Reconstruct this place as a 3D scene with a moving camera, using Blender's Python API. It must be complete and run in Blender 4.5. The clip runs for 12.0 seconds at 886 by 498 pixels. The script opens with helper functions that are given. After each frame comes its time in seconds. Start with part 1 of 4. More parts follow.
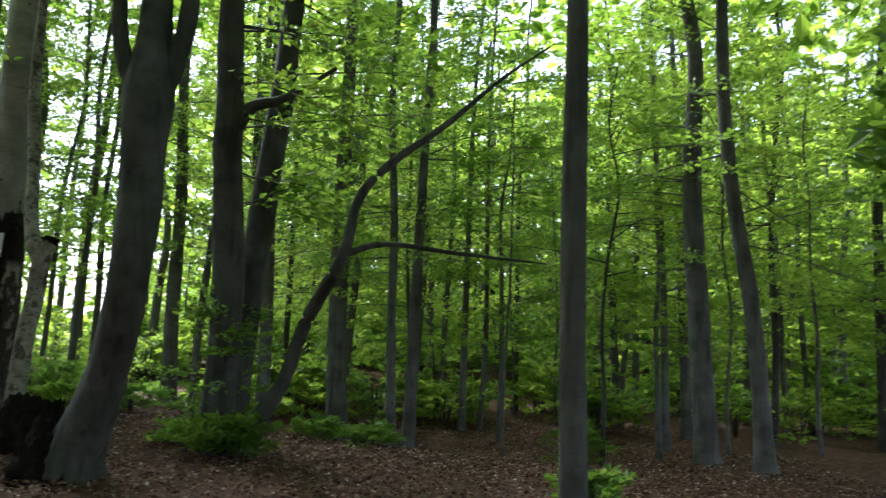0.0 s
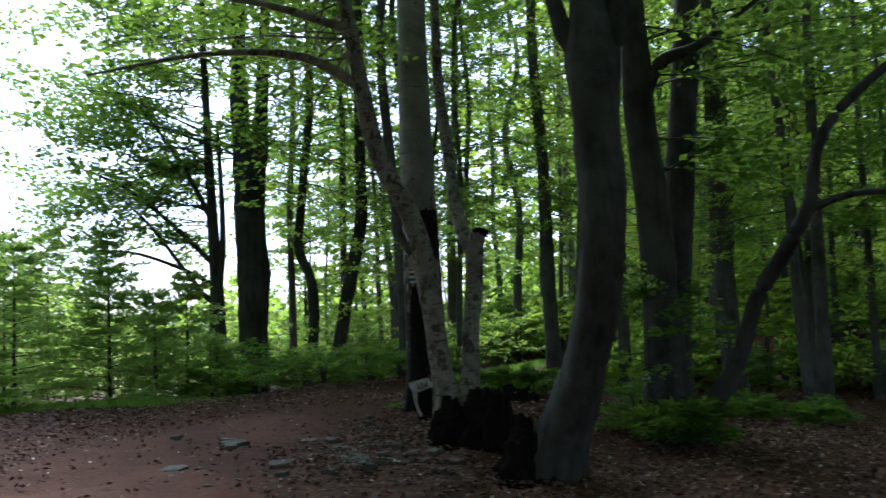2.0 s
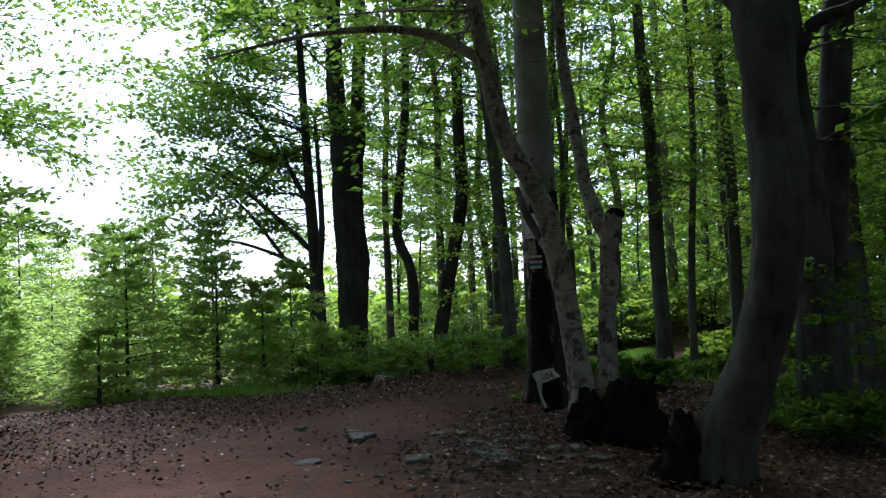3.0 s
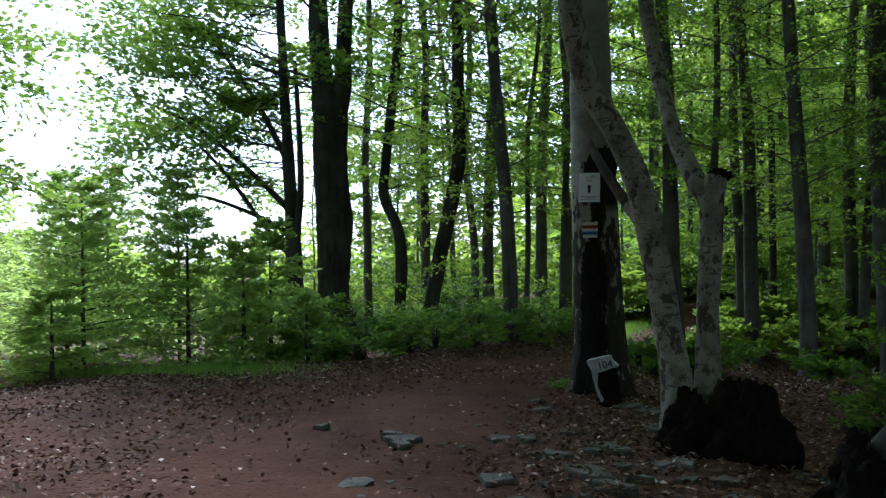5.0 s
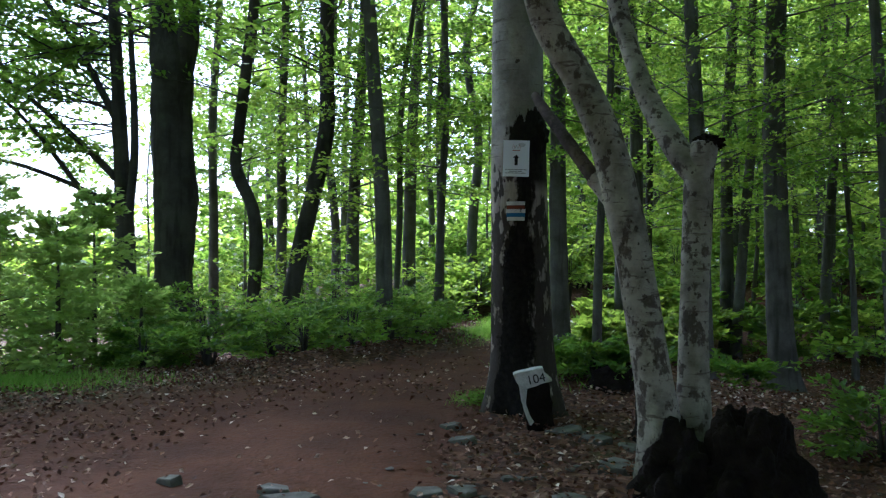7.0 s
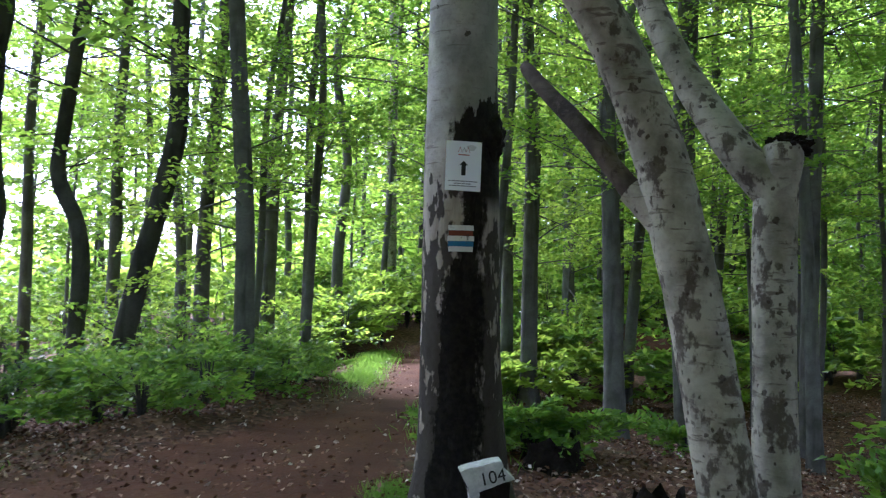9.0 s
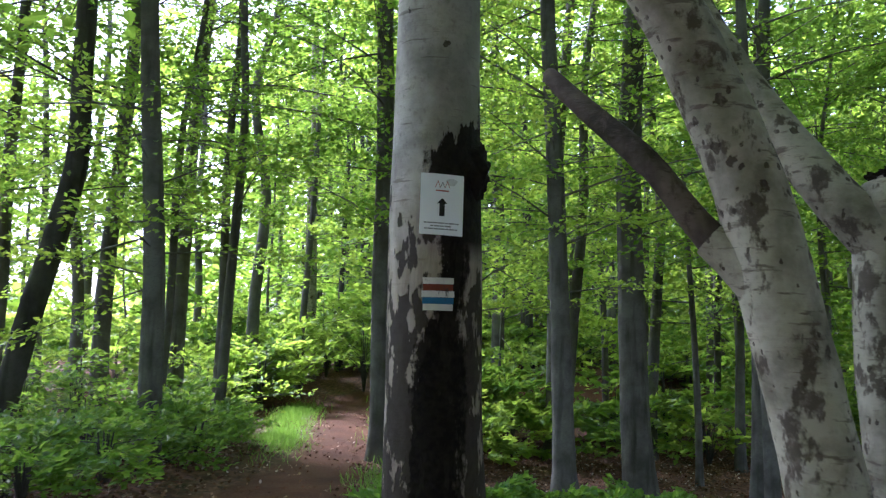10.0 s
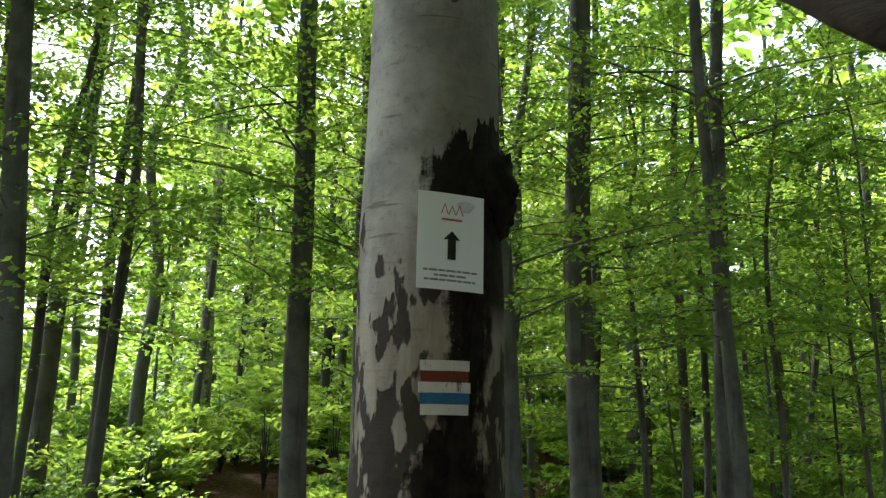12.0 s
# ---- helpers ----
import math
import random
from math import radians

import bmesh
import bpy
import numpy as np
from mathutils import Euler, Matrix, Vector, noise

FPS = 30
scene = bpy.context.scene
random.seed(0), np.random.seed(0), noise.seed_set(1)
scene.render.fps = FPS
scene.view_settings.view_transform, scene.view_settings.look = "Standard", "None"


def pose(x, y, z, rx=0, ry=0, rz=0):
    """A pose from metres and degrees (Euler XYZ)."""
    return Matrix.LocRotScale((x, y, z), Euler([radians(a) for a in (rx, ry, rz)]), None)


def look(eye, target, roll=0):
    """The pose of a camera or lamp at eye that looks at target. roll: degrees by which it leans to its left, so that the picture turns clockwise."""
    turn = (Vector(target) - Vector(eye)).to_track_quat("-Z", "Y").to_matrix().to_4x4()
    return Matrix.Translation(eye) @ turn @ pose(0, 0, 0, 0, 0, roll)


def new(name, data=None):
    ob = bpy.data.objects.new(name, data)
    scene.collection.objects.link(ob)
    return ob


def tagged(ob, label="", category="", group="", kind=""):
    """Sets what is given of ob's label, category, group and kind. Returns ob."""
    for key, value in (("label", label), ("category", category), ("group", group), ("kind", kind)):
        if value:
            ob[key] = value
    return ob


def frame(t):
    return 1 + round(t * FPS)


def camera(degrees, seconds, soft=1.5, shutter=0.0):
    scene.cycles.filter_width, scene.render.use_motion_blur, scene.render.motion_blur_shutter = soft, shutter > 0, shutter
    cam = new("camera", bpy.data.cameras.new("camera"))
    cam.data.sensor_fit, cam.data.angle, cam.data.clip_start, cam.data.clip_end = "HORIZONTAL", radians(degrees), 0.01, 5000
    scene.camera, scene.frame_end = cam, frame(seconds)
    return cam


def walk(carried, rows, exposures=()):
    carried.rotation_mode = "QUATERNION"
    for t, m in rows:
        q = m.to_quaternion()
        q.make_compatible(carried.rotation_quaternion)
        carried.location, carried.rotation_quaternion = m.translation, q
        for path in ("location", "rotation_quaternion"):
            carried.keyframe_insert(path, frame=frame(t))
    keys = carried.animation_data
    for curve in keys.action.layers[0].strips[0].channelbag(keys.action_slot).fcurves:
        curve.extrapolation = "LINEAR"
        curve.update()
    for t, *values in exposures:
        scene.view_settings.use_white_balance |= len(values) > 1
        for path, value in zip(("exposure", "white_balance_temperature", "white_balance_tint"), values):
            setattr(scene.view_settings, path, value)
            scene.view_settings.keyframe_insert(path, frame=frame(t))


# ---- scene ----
cam = camera(57.5, 12.0, soft=1.25, shutter=0.3)
METRES, EYE = 10.6, 1.17
ROWS = [
    (0.0, 0.0, 0.0, 0.0, -0.25, 6.29, -2.31),
    (0.5, -0.0275, 0.0178, 0.0011, 5.16, 5.31, -1.36),
    (1.0, -0.0664, 0.0252, 0.0074, 9.76, 4.55, -0.35),
    (1.5, -0.0983, 0.0323, 0.0084, 15.79, 4.11, 1.12),
    (2.0, -0.1313, 0.0519, 0.0091, 22.0, 4.08, 2.19),
    (2.5, -0.1597, 0.0601, 0.0085, 27.12, 3.98, 2.72),
    (4.5, -0.3077, 0.131, 0.0227, 26.48, 1.63, 1.56),
    (5.0, -0.341, 0.1582, 0.0214, 23.47, 0.62, 1.01),
    (5.5, -0.3771, 0.1877, 0.0201, 20.39, -0.24, 0.69),
    (6.0, -0.4041, 0.2157, 0.0292, 17.17, -0.43, 0.42),
    (6.5, -0.4186, 0.2596, 0.0284, 14.84, -0.23, 0.16),
    (7.0, -0.4427, 0.3014, 0.022, 12.25, -0.54, -0.02),
    (9.0, -0.5208, 0.4743, 0.0267, 1.28, 1.61, -1.35),
    (9.5, -0.5342, 0.5194, 0.0299, -2.06, 2.78, -1.42),
    (10.0, -0.5509, 0.5642, 0.0362, -4.97, 4.69, -1.37),
    (10.5, -0.5532, 0.6003, 0.0366, -7.21, 6.38, -1.4),
    (11.0, -0.5514, 0.6396, 0.0408, -8.65, 7.74, -1.52),
    (11.5, -0.5622, 0.6786, 0.0408, -10.25, 9.12, -1.54),
    (12.0, -0.5696, 0.7099, 0.0421, -12.13, 10.66, -1.16),
]
EXPOSURES = [(0.0, 2.15, 5500, 13), (1.5, 1.55, 5000, 16), (2.5, 0.82, 5100, 14), (4.5, 0.95, 5050, 15), (5.0, 1.1, 5000, 15), (6.0, 1.6, 4950, 17), (7.0, 1.85, 4900, 19), (9.0, 2.6, 5000, 26), (9.5, 2.65, 5050, 27), (12.0, 2.32, 5700, 17)]
walk(cam, [(t, pose(0, 0, EYE) @ pose(METRES * x, METRES * y, METRES * z, 90 + pitch, roll, yaw)) for t, x, y, z, yaw, pitch, roll in ROWS], EXPOSURES)

# ---- world and light ----
world = bpy.data.worlds.new("overcast_sky")
scene.world = world
world.use_nodes = True
wt = world.node_tree
sky = wt.nodes.new("ShaderNodeTexSky")
sky.sky_type, sky.sun_disc = "NISHITA", False
sky.sun_elevation, sky.sun_rotation = radians(47), radians(-38)
sky.air_density, sky.dust_density, sky.ozone_density = 1.0, 2.0, 1.5
veil = wt.nodes.new("ShaderNodeHueSaturation")
veil.inputs["Saturation"].default_value = 0.5
wt.links.new(sky.outputs[0], veil.inputs["Color"])
wt.links.new(veil.outputs[0], wt.nodes["Background"].inputs[0])
wt.nodes["Background"].inputs[1].default_value = 0.14
sun = new("sun", bpy.data.lights.new("sun", "SUN"))
sun.data.energy, sun.data.angle, sun.data.color = 3.6, radians(9), (1.0, 0.95, 0.86)
sun.matrix_world = look((-10, 13, 17.6), (0, 0, 0))


# ---- materials ----
def node_mat(name):
    m = bpy.data.materials.new(name)
    m.use_nodes = True
    t = m.node_tree
    t.nodes["Principled BSDF"].inputs["Specular IOR Level"].default_value = 0.12
    return m, t, t.nodes["Principled BSDF"], t.nodes["Material Output"]


def add(t, kind, **values):
    n = t.nodes.new("ShaderNode" + kind)
    for key, v in values.items():
        n.inputs[key.replace("_", " ")].default_value = v
    return n


def ramp(t, source, stops):
    r = t.nodes.new("ShaderNodeValToRGB")
    e = r.color_ramp.elements
    while len(e) < len(stops):
        e.new(0.5)
    for k, (p, c) in enumerate(stops):
        e[k].position = p
        e[k].color = (*c, 1) if isinstance(c, tuple) else (c, c, c, 1)
    t.links.new(source, r.inputs[0])
    return r.outputs[0]


def mix(t, a, b, f, blend="MIX"):
    n = t.nodes.new("ShaderNodeMix")
    n.data_type, n.blend_type = "RGBA", blend
    for v, i in ((f, 0), (a, 6), (b, 7)):
        if isinstance(v, (int, float)):
            n.inputs[i].default_value = v
        elif isinstance(v, tuple):
            n.inputs[i].default_value = (*v, 1)
        else:
            t.links.new(v, n.inputs[i])
    return n.outputs[2]


def calc(t, op, a, b=0.0, c=0.0):
    n = t.nodes.new("ShaderNodeMath")
    n.operation = op
    for i, v in enumerate((a, b, c)):
        if isinstance(v, (int, float)):
            n.inputs[i].default_value = v
        else:
            t.links.new(v, n.inputs[i])
    return n.outputs[0]


def coords(t, scale=(1, 1, 1)):
    c = t.nodes.new("ShaderNodeTexCoord")
    m = t.nodes.new("ShaderNodeMapping")
    m.inputs["Scale"].default_value = scale
    t.links.new(c.outputs["Object"], m.inputs[0])
    return m.outputs[0]


def noise_tex(t, vec, scale, detail=4.0, rough=0.55):
    n = add(t, "TexNoise", Scale=scale, Detail=detail, Roughness=rough)
    t.links.new(vec, n.inputs["Vector"])
    return n.outputs["Fac"]


def bump(t, bsdf, height, strength, distance):
    b = add(t, "Bump", Strength=strength, Distance=distance)
    t.links.new(height, b.inputs["Height"])
    t.links.new(b.outputs[0], bsdf.inputs["Normal"])


def beech_bark(name, pale, dark, moss=0.35, scars=0.0):
    m, t, p, _ = node_mat(name)
    v = coords(t)
    streak = noise_tex(t, coords(t, (9, 9, 1.1)), 1.0, 5)
    patch = noise_tex(t, v, 2.2, 5, 0.65)
    grain = noise_tex(t, coords(t, (30, 30, 90)), 1.0, 3)
    col = mix(t, dark, pale, ramp(t, patch, [(0.36, 0.0), (0.6, 1.0)]))
    col = mix(t, col, tuple(c * 0.45 for c in dark), ramp(t, streak, [(0.5, 0.0), (0.72, 0.8)]))
    col = mix(t, col, (0.055, 0.075, 0.03), ramp(t, noise_tex(t, v, 1.1, 6, 0.7), [(0.55, 0.0), (0.75, moss)]))
    col = mix(t, col, tuple(c * 0.55 for c in pale), ramp(t, grain, [(0.52, 0.0), (0.7, 0.55)]))
    if scars:
        scar = noise_tex(t, coords(t, (17, 17, 10)), 1.0, 7, 0.72)
        col = mix(t, col, (0.07, 0.052, 0.04), ramp(t, scar, [(0.55, 0.0), (0.62, scars)]))
        eye = noise_tex(t, coords(t, (9, 9, 26)), 1.3, 7, 0.7)
        col = mix(t, col, (0.055, 0.042, 0.034), ramp(t, eye, [(0.58, 0.0), (0.64, scars)]))
        wide = noise_tex(t, coords(t, (4, 4, 2)), 1.0, 7, 0.75)
        col = mix(t, col, (0.085, 0.066, 0.052), ramp(t, wide, [(0.55, 0.0), (0.64, 0.85 * scars)]))
    t.links.new(col, p.inputs["Base Color"])
    p.inputs["Roughness"].default_value = 0.85
    bump(t, p, mix(t, streak, grain, 0.4), 0.5, 0.02)
    return m


def dots(t, scale, size):
    """Scattered round knots: one in each cell, of uneven size."""
    n = add(t, "TexVoronoi", Scale=1.0)
    t.links.new(coords(t, scale), n.inputs["Vector"])
    wide = calc(t, "MULTIPLY", noise_tex(t, coords(t), 2.3, 2), size)
    return calc(t, "MINIMUM", calc(t, "MAXIMUM", calc(t, "MULTIPLY", calc(t, "SUBTRACT", wide, calc(t, "ADD", n.outputs["Distance"], calc(t, "MULTIPLY", calc(t, "SUBTRACT", noise_tex(t, coords(t), 45, 3), 0.5), 0.5))), 22.0), 0.0), 1.0)


def unit(t, v):
    return calc(t, "MINIMUM", calc(t, "MAXIMUM", v, 0.0), 1.0)


def stained_bark():
    """Grey beech bark with a black rotten patch down one side and peeling scales low on the other."""
    m, t, p, _ = node_mat("stained_beech_bark")
    v = coords(t)
    xyz = t.nodes.new("ShaderNodeSeparateXYZ")
    t.links.new(v, xyz.inputs[0])
    x, y, z = xyz.outputs
    across = calc(t, "SUBTRACT", calc(t, "MULTIPLY", x, 0.98), calc(t, "MULTIPLY", y, 0.2))
    streak = noise_tex(t, coords(t, (12, 12, 2.4)), 1.0, 6, 0.62)
    patch = noise_tex(t, v, 3.0, 6, 0.65)
    fine = noise_tex(t, v, 26, 5, 0.65)
    lines = noise_tex(t, coords(t, (3, 3, 42)), 1.0, 3)
    high = calc(t, "MULTIPLY", z, 1 / 3.0)
    # sound bark
    col = mix(t, (0.19, 0.182, 0.155), (0.40, 0.375, 0.32), ramp(t, patch, [(0.34, 0.0), (0.62, 1.0)]))
    col = mix(t, col, (0.155, 0.165, 0.105), ramp(t, calc(t, "ADD", calc(t, "MULTIPLY", across, 1.4), noise_tex(t, v, 1.4, 5)), [(0.5, 0.0), (0.8, 0.65)]))
    col = mix(t, col, (0.09, 0.078, 0.06), ramp(t, lines, [(0.64, 0.0), (0.7, 0.7)]))
    knots = dots(t, (6.5, 6.5, 4.5), 0.2)
    col = mix(t, col, (0.03, 0.026, 0.02), calc(t, "MULTIPLY", knots, 0.9))
    col = mix(t, col, (0.14, 0.125, 0.1), ramp(t, fine, [(0.54, 0.0), (0.72, 0.6)]))
    # bared tan wood between the scales that are left
    low = ramp(t, calc(t, "ADD", high, calc(t, "MULTIPLY", calc(t, "SUBTRACT", patch, 0.5), 0.16)), [(0.3, 1.0), (0.62, 0.9), (0.8, 0.0)])
    tan = mix(t, (0.19, 0.145, 0.1), (0.42, 0.35, 0.265), ramp(t, streak, [(0.36, 0.0), (0.6, 1.0)]))
    col = mix(t, col, tan, calc(t, "MULTIPLY", low, 0.8))
    limit = ramp(t, high, [(0.0, 0.37), (0.4, 0.42), (0.5, 0.46), (0.58, 0.515), (0.67, 0.53), (0.74, 0.6), (0.85, 0.72)])
    scale = calc(t, "ADD", calc(t, "MULTIPLY", noise_tex(t, coords(t, (13, 13, 5.0)), 1.0, 3, 0.55), 0.86), calc(t, "MULTIPLY", fine, 0.14))
    hole = unit(t, calc(t, "MULTIPLY", calc(t, "SUBTRACT", scale, limit), 34.0))
    col = mix(t, col, mix(t, (0.016, 0.013, 0.01), (0.055, 0.045, 0.034), fine), calc(t, "MULTIPLY", hole, 0.93))
    # the black patch: how far round it reaches at each height
    ragged = calc(t, "ADD", calc(t, "MULTIPLY", calc(t, "SUBTRACT", streak, 0.5), 0.22), calc(t, "MULTIPLY", calc(t, "SUBTRACT", fine, 0.5), 0.1))
    shift = calc(t, "ADD", high, calc(t, "MULTIPLY", calc(t, "SUBTRACT", noise_tex(t, coords(t, (11, 11, 3)), 1.0, 5, 0.65), 0.5), 0.13))
    reach = ramp(t, shift, [(0.0, 0.05), (0.4, 0.2), (0.5, 0.31), (0.535, 0.5), (0.59, 0.57), (0.65, 0.56), (0.69, 0.36), (0.79, 0.32), (0.825, 0.5), (0.845, 1.0)])
    edge = calc(t, "SUBTRACT", calc(t, "MULTIPLY", reach, 0.4), 0.2)
    stain = unit(t, calc(t, "MULTIPLY", calc(t, "SUBTRACT", calc(t, "ADD", across, ragged), edge), 42.0))
    strip = calc(t, "MULTIPLY", unit(t, calc(t, "MULTIPLY", calc(t, "SUBTRACT", calc(t, "ADD", across, ragged), 0.125), 28.0)), unit(t, calc(t, "MULTIPLY", calc(t, "SUBTRACT", 1.95, z), 9.0)))
    stain = calc(t, "MULTIPLY", stain, calc(t, "SUBTRACT", 1.0, calc(t, "MULTIPLY", strip, 0.8)))
    col = mix(t, col, mix(t, (0.004, 0.0035, 0.003), (0.016, 0.013, 0.009), ramp(t, fine, [(0.4, 0.0), (0.7, 1.0)])), calc(t, "MULTIPLY", stain, 0.97))
    t.links.new(col, p.inputs["Base Color"])
    p.inputs["Roughness"].default_value = 0.78
    h = calc(t, "SUBTRACT", mix(t, mix(t, streak, lines, 0.3), fine, 0.4), calc(t, "MULTIPLY", calc(t, "MAXIMUM", hole, stain), 0.55))
    bump(t, p, h, 0.75, 0.025)
    return m


def blotched_bark(name, pale, dark):
    """Smooth pale beech bark: broad brown blotches, knots and short creases round the stem."""
    m, t, p, _ = node_mat(name)
    v = coords(t)
    patch = noise_tex(t, v, 5.5, 6, 0.62)
    fine = noise_tex(t, v, 40, 5, 0.65)
    crease = noise_tex(t, coords(t, (7, 7, 38)), 1.0, 4, 0.6)
    col = mix(t, dark, pale, ramp(t, patch, [(0.34, 0.0), (0.56, 1.0)]))
    col = mix(t, col, (0.12, 0.13, 0.075), ramp(t, noise_tex(t, v, 2.1, 5), [(0.52, 0.0), (0.72, 0.5)]))
    blot = calc(t, "ADD", calc(t, "MULTIPLY", noise_tex(t, coords(t, (11, 11, 7)), 1.0, 5, 0.6), 0.85), calc(t, "MULTIPLY", fine, 0.15))
    col = mix(t, col, (0.055, 0.043, 0.032), ramp(t, blot, [(0.54, 0.0), (0.585, 0.88)]))
    col = mix(t, col, (0.085, 0.066, 0.05), ramp(t, crease, [(0.58, 0.0), (0.65, 0.8)]))
    knots = calc(t, "MAXIMUM", dots(t, (11, 11, 9), 0.33), dots(t, (23, 23, 17), 0.34))
    col = mix(t, col, (0.04, 0.03, 0.023), calc(t, "MULTIPLY", knots, 0.85))
    col = mix(t, col, tuple(c * 0.6 for c in pale), ramp(t, fine, [(0.52, 0.0), (0.7, 0.6)]))
    t.links.new(col, p.inputs["Base Color"])
    p.inputs["Roughness"].default_value = 0.8
    bump(t, p, calc(t, "SUBTRACT", mix(t, patch, crease, 0.4), calc(t, "MULTIPLY", knots, 0.4)), 0.6, 0.015)
    return m


def leaf_mat(name, top_a, top_b, glow_a, glow_b, share):
    m, t, p, out = node_mat(name)
    g = t.nodes.new("ShaderNodeNewGeometry")
    rnd = g.outputs["Random Per Island"]
    patch = noise_tex(t, coords(t), 0.6, 2)
    f = calc(t, "ADD", calc(t, "MULTIPLY", rnd, 0.6), calc(t, "MULTIPLY", patch, 0.5))
    t.links.new(mix(t, top_a, top_b, f), p.inputs["Base Color"])
    p.inputs["Roughness"].default_value = 0.45
    p.inputs["Specular IOR Level"].default_value = 0.35
    tr = t.nodes.new("ShaderNodeBsdfTranslucent")
    t.links.new(mix(t, glow_a, glow_b, f), tr.inputs[0])
    ms = t.nodes.new("ShaderNodeMixShader")
    ms.inputs[0].default_value = share
    t.links.new(p.outputs[0], ms.inputs[1])
    t.links.new(tr.outputs[0], ms.inputs[2])
    t.links.new(ms.outputs[0], out.inputs[0])
    return m


BARK = beech_bark("beech_bark", (0.155, 0.148, 0.13), (0.075, 0.071, 0.062))
BARK_PALE = blotched_bark("pale_beech_bark", (0.33, 0.303, 0.235), (0.145, 0.13, 0.095))
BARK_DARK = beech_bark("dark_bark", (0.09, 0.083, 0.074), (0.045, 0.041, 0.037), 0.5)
BARK_STAINED = stained_bark()
DEADWOOD = beech_bark("dead_branch_bark", (0.125, 0.1, 0.078), (0.028, 0.022, 0.017), 0.15, 0.9)
# more moss than BARK, and darker: shade on the near trunks put into the colour
BARK_MOSSY_SHADED = beech_bark("shaded_mossy_beech_bark", (0.115, 0.113, 0.095), (0.05, 0.05, 0.042), 0.7)
LEAF = leaf_mat("beech_leaf", (0.03, 0.085, 0.014), (0.065, 0.15, 0.02), (0.18, 0.36, 0.03), (0.38, 0.53, 0.05), 0.52)
# brighter, yellower copy of LEAF: sunlight on farther foliage put into the colour
LEAF_SUNLIT = leaf_mat("sunlit_beech_leaf", (0.045, 0.12, 0.016), (0.085, 0.18, 0.025), (0.31, 0.49, 0.045), (0.53, 0.66, 0.07), 0.57)
NEEDLE = leaf_mat("spruce_needles", (0.12, 0.21, 0.05), (0.26, 0.36, 0.09), (0.42, 0.60, 0.11), (0.66, 0.80, 0.2), 0.6)
GRASS = leaf_mat("grass_blade", (0.07, 0.15, 0.02), (0.13, 0.23, 0.03), (0.22, 0.42, 0.04), (0.36, 0.57, 0.07), 0.4)


def litter_mat():
    m, t, p, _ = node_mat("fallen_leaf")
    g = t.nodes.new("ShaderNodeNewGeometry")
    col = ramp(t, g.outputs["Random Per Island"], [(0.0, (0.045, 0.02, 0.012)), (0.45, (0.105, 0.047, 0.026)), (0.75, (0.20, 0.105, 0.062)), (0.92, (0.36, 0.25, 0.18)), (1.0, (0.58, 0.5, 0.43))])
    t.links.new(col, p.inputs["Base Color"])
    p.inputs["Roughness"].default_value = 0.6
    return m


LITTER = litter_mat()


def ground_mat():
    m, t, p, _ = node_mat("forest_soil")
    v = coords(t)
    at = t.nodes.new("ShaderNodeAttribute")
    at.attribute_name = "trodden"
    gr = t.nodes.new("ShaderNodeAttribute")
    gr.attribute_name = "grassy"
    fine = noise_tex(t, v, 38, 5, 0.7)
    broad = noise_tex(t, v, 1.3, 5, 0.6)
    grit = add(t, "TexVoronoi", Scale=24.0)
    t.links.new(v, grit.inputs["Vector"])
    soil = mix(t, (0.048, 0.019, 0.009), (0.104, 0.045, 0.022), ramp(t, broad, [(0.3, 0.0), (0.7, 1.0)]))
    soil = mix(t, soil, (0.05, 0.032, 0.024), ramp(t, fine, [(0.5, 0.0), (0.75, 0.8)]))
    cell = add(t, "TexVoronoi", Scale=17.0)
    t.links.new(v, cell.inputs["Vector"])
    mull = ramp(t, cell.outputs["Color"], [(0.0, (0.03, 0.019, 0.013)), (0.4, (0.075, 0.04, 0.025)), (0.75, (0.13, 0.068, 0.04)), (1.0, (0.19, 0.12, 0.08))])
    mull = mix(t, mull, (0.035, 0.05, 0.014), ramp(t, noise_tex(t, v, 0.9, 6, 0.7), [(0.56, 0.0), (0.68, 0.6)]))
    edge = calc(t, "ADD", at.outputs["Fac"], calc(t, "MULTIPLY", calc(t, "SUBTRACT", broad, 0.5), 0.9))
    col = mix(t, mull, soil, ramp(t, edge, [(0.35, 0.0), (0.6, 1.0)]))
    col = mix(t, col, (0.05, 0.09, 0.02), calc(t, "MULTIPLY", gr.outputs["Fac"], 0.8))
    t.links.new(col, p.inputs["Base Color"])
    p.inputs["Roughness"].default_value = 0.9
    bump(t, p, mix(t, fine, grit.outputs["Distance"], 0.5), 0.7, 0.03)
    return m


SOIL = ground_mat()


def plain_mat(name, a, b, scale, rough=0.8, strength=0.3, distance=0.01):
    m, t, p, _ = node_mat(name)
    v = coords(t)
    n = noise_tex(t, v, scale, 6, 0.65)
    t.links.new(mix(t, a, b, ramp(t, n, [(0.3, 0.0), (0.7, 1.0)])), p.inputs["Base Color"])
    p.inputs["Roughness"].default_value = rough
    bump(t, p, noise_tex(t, v, scale * 4, 4), strength, distance)
    return m


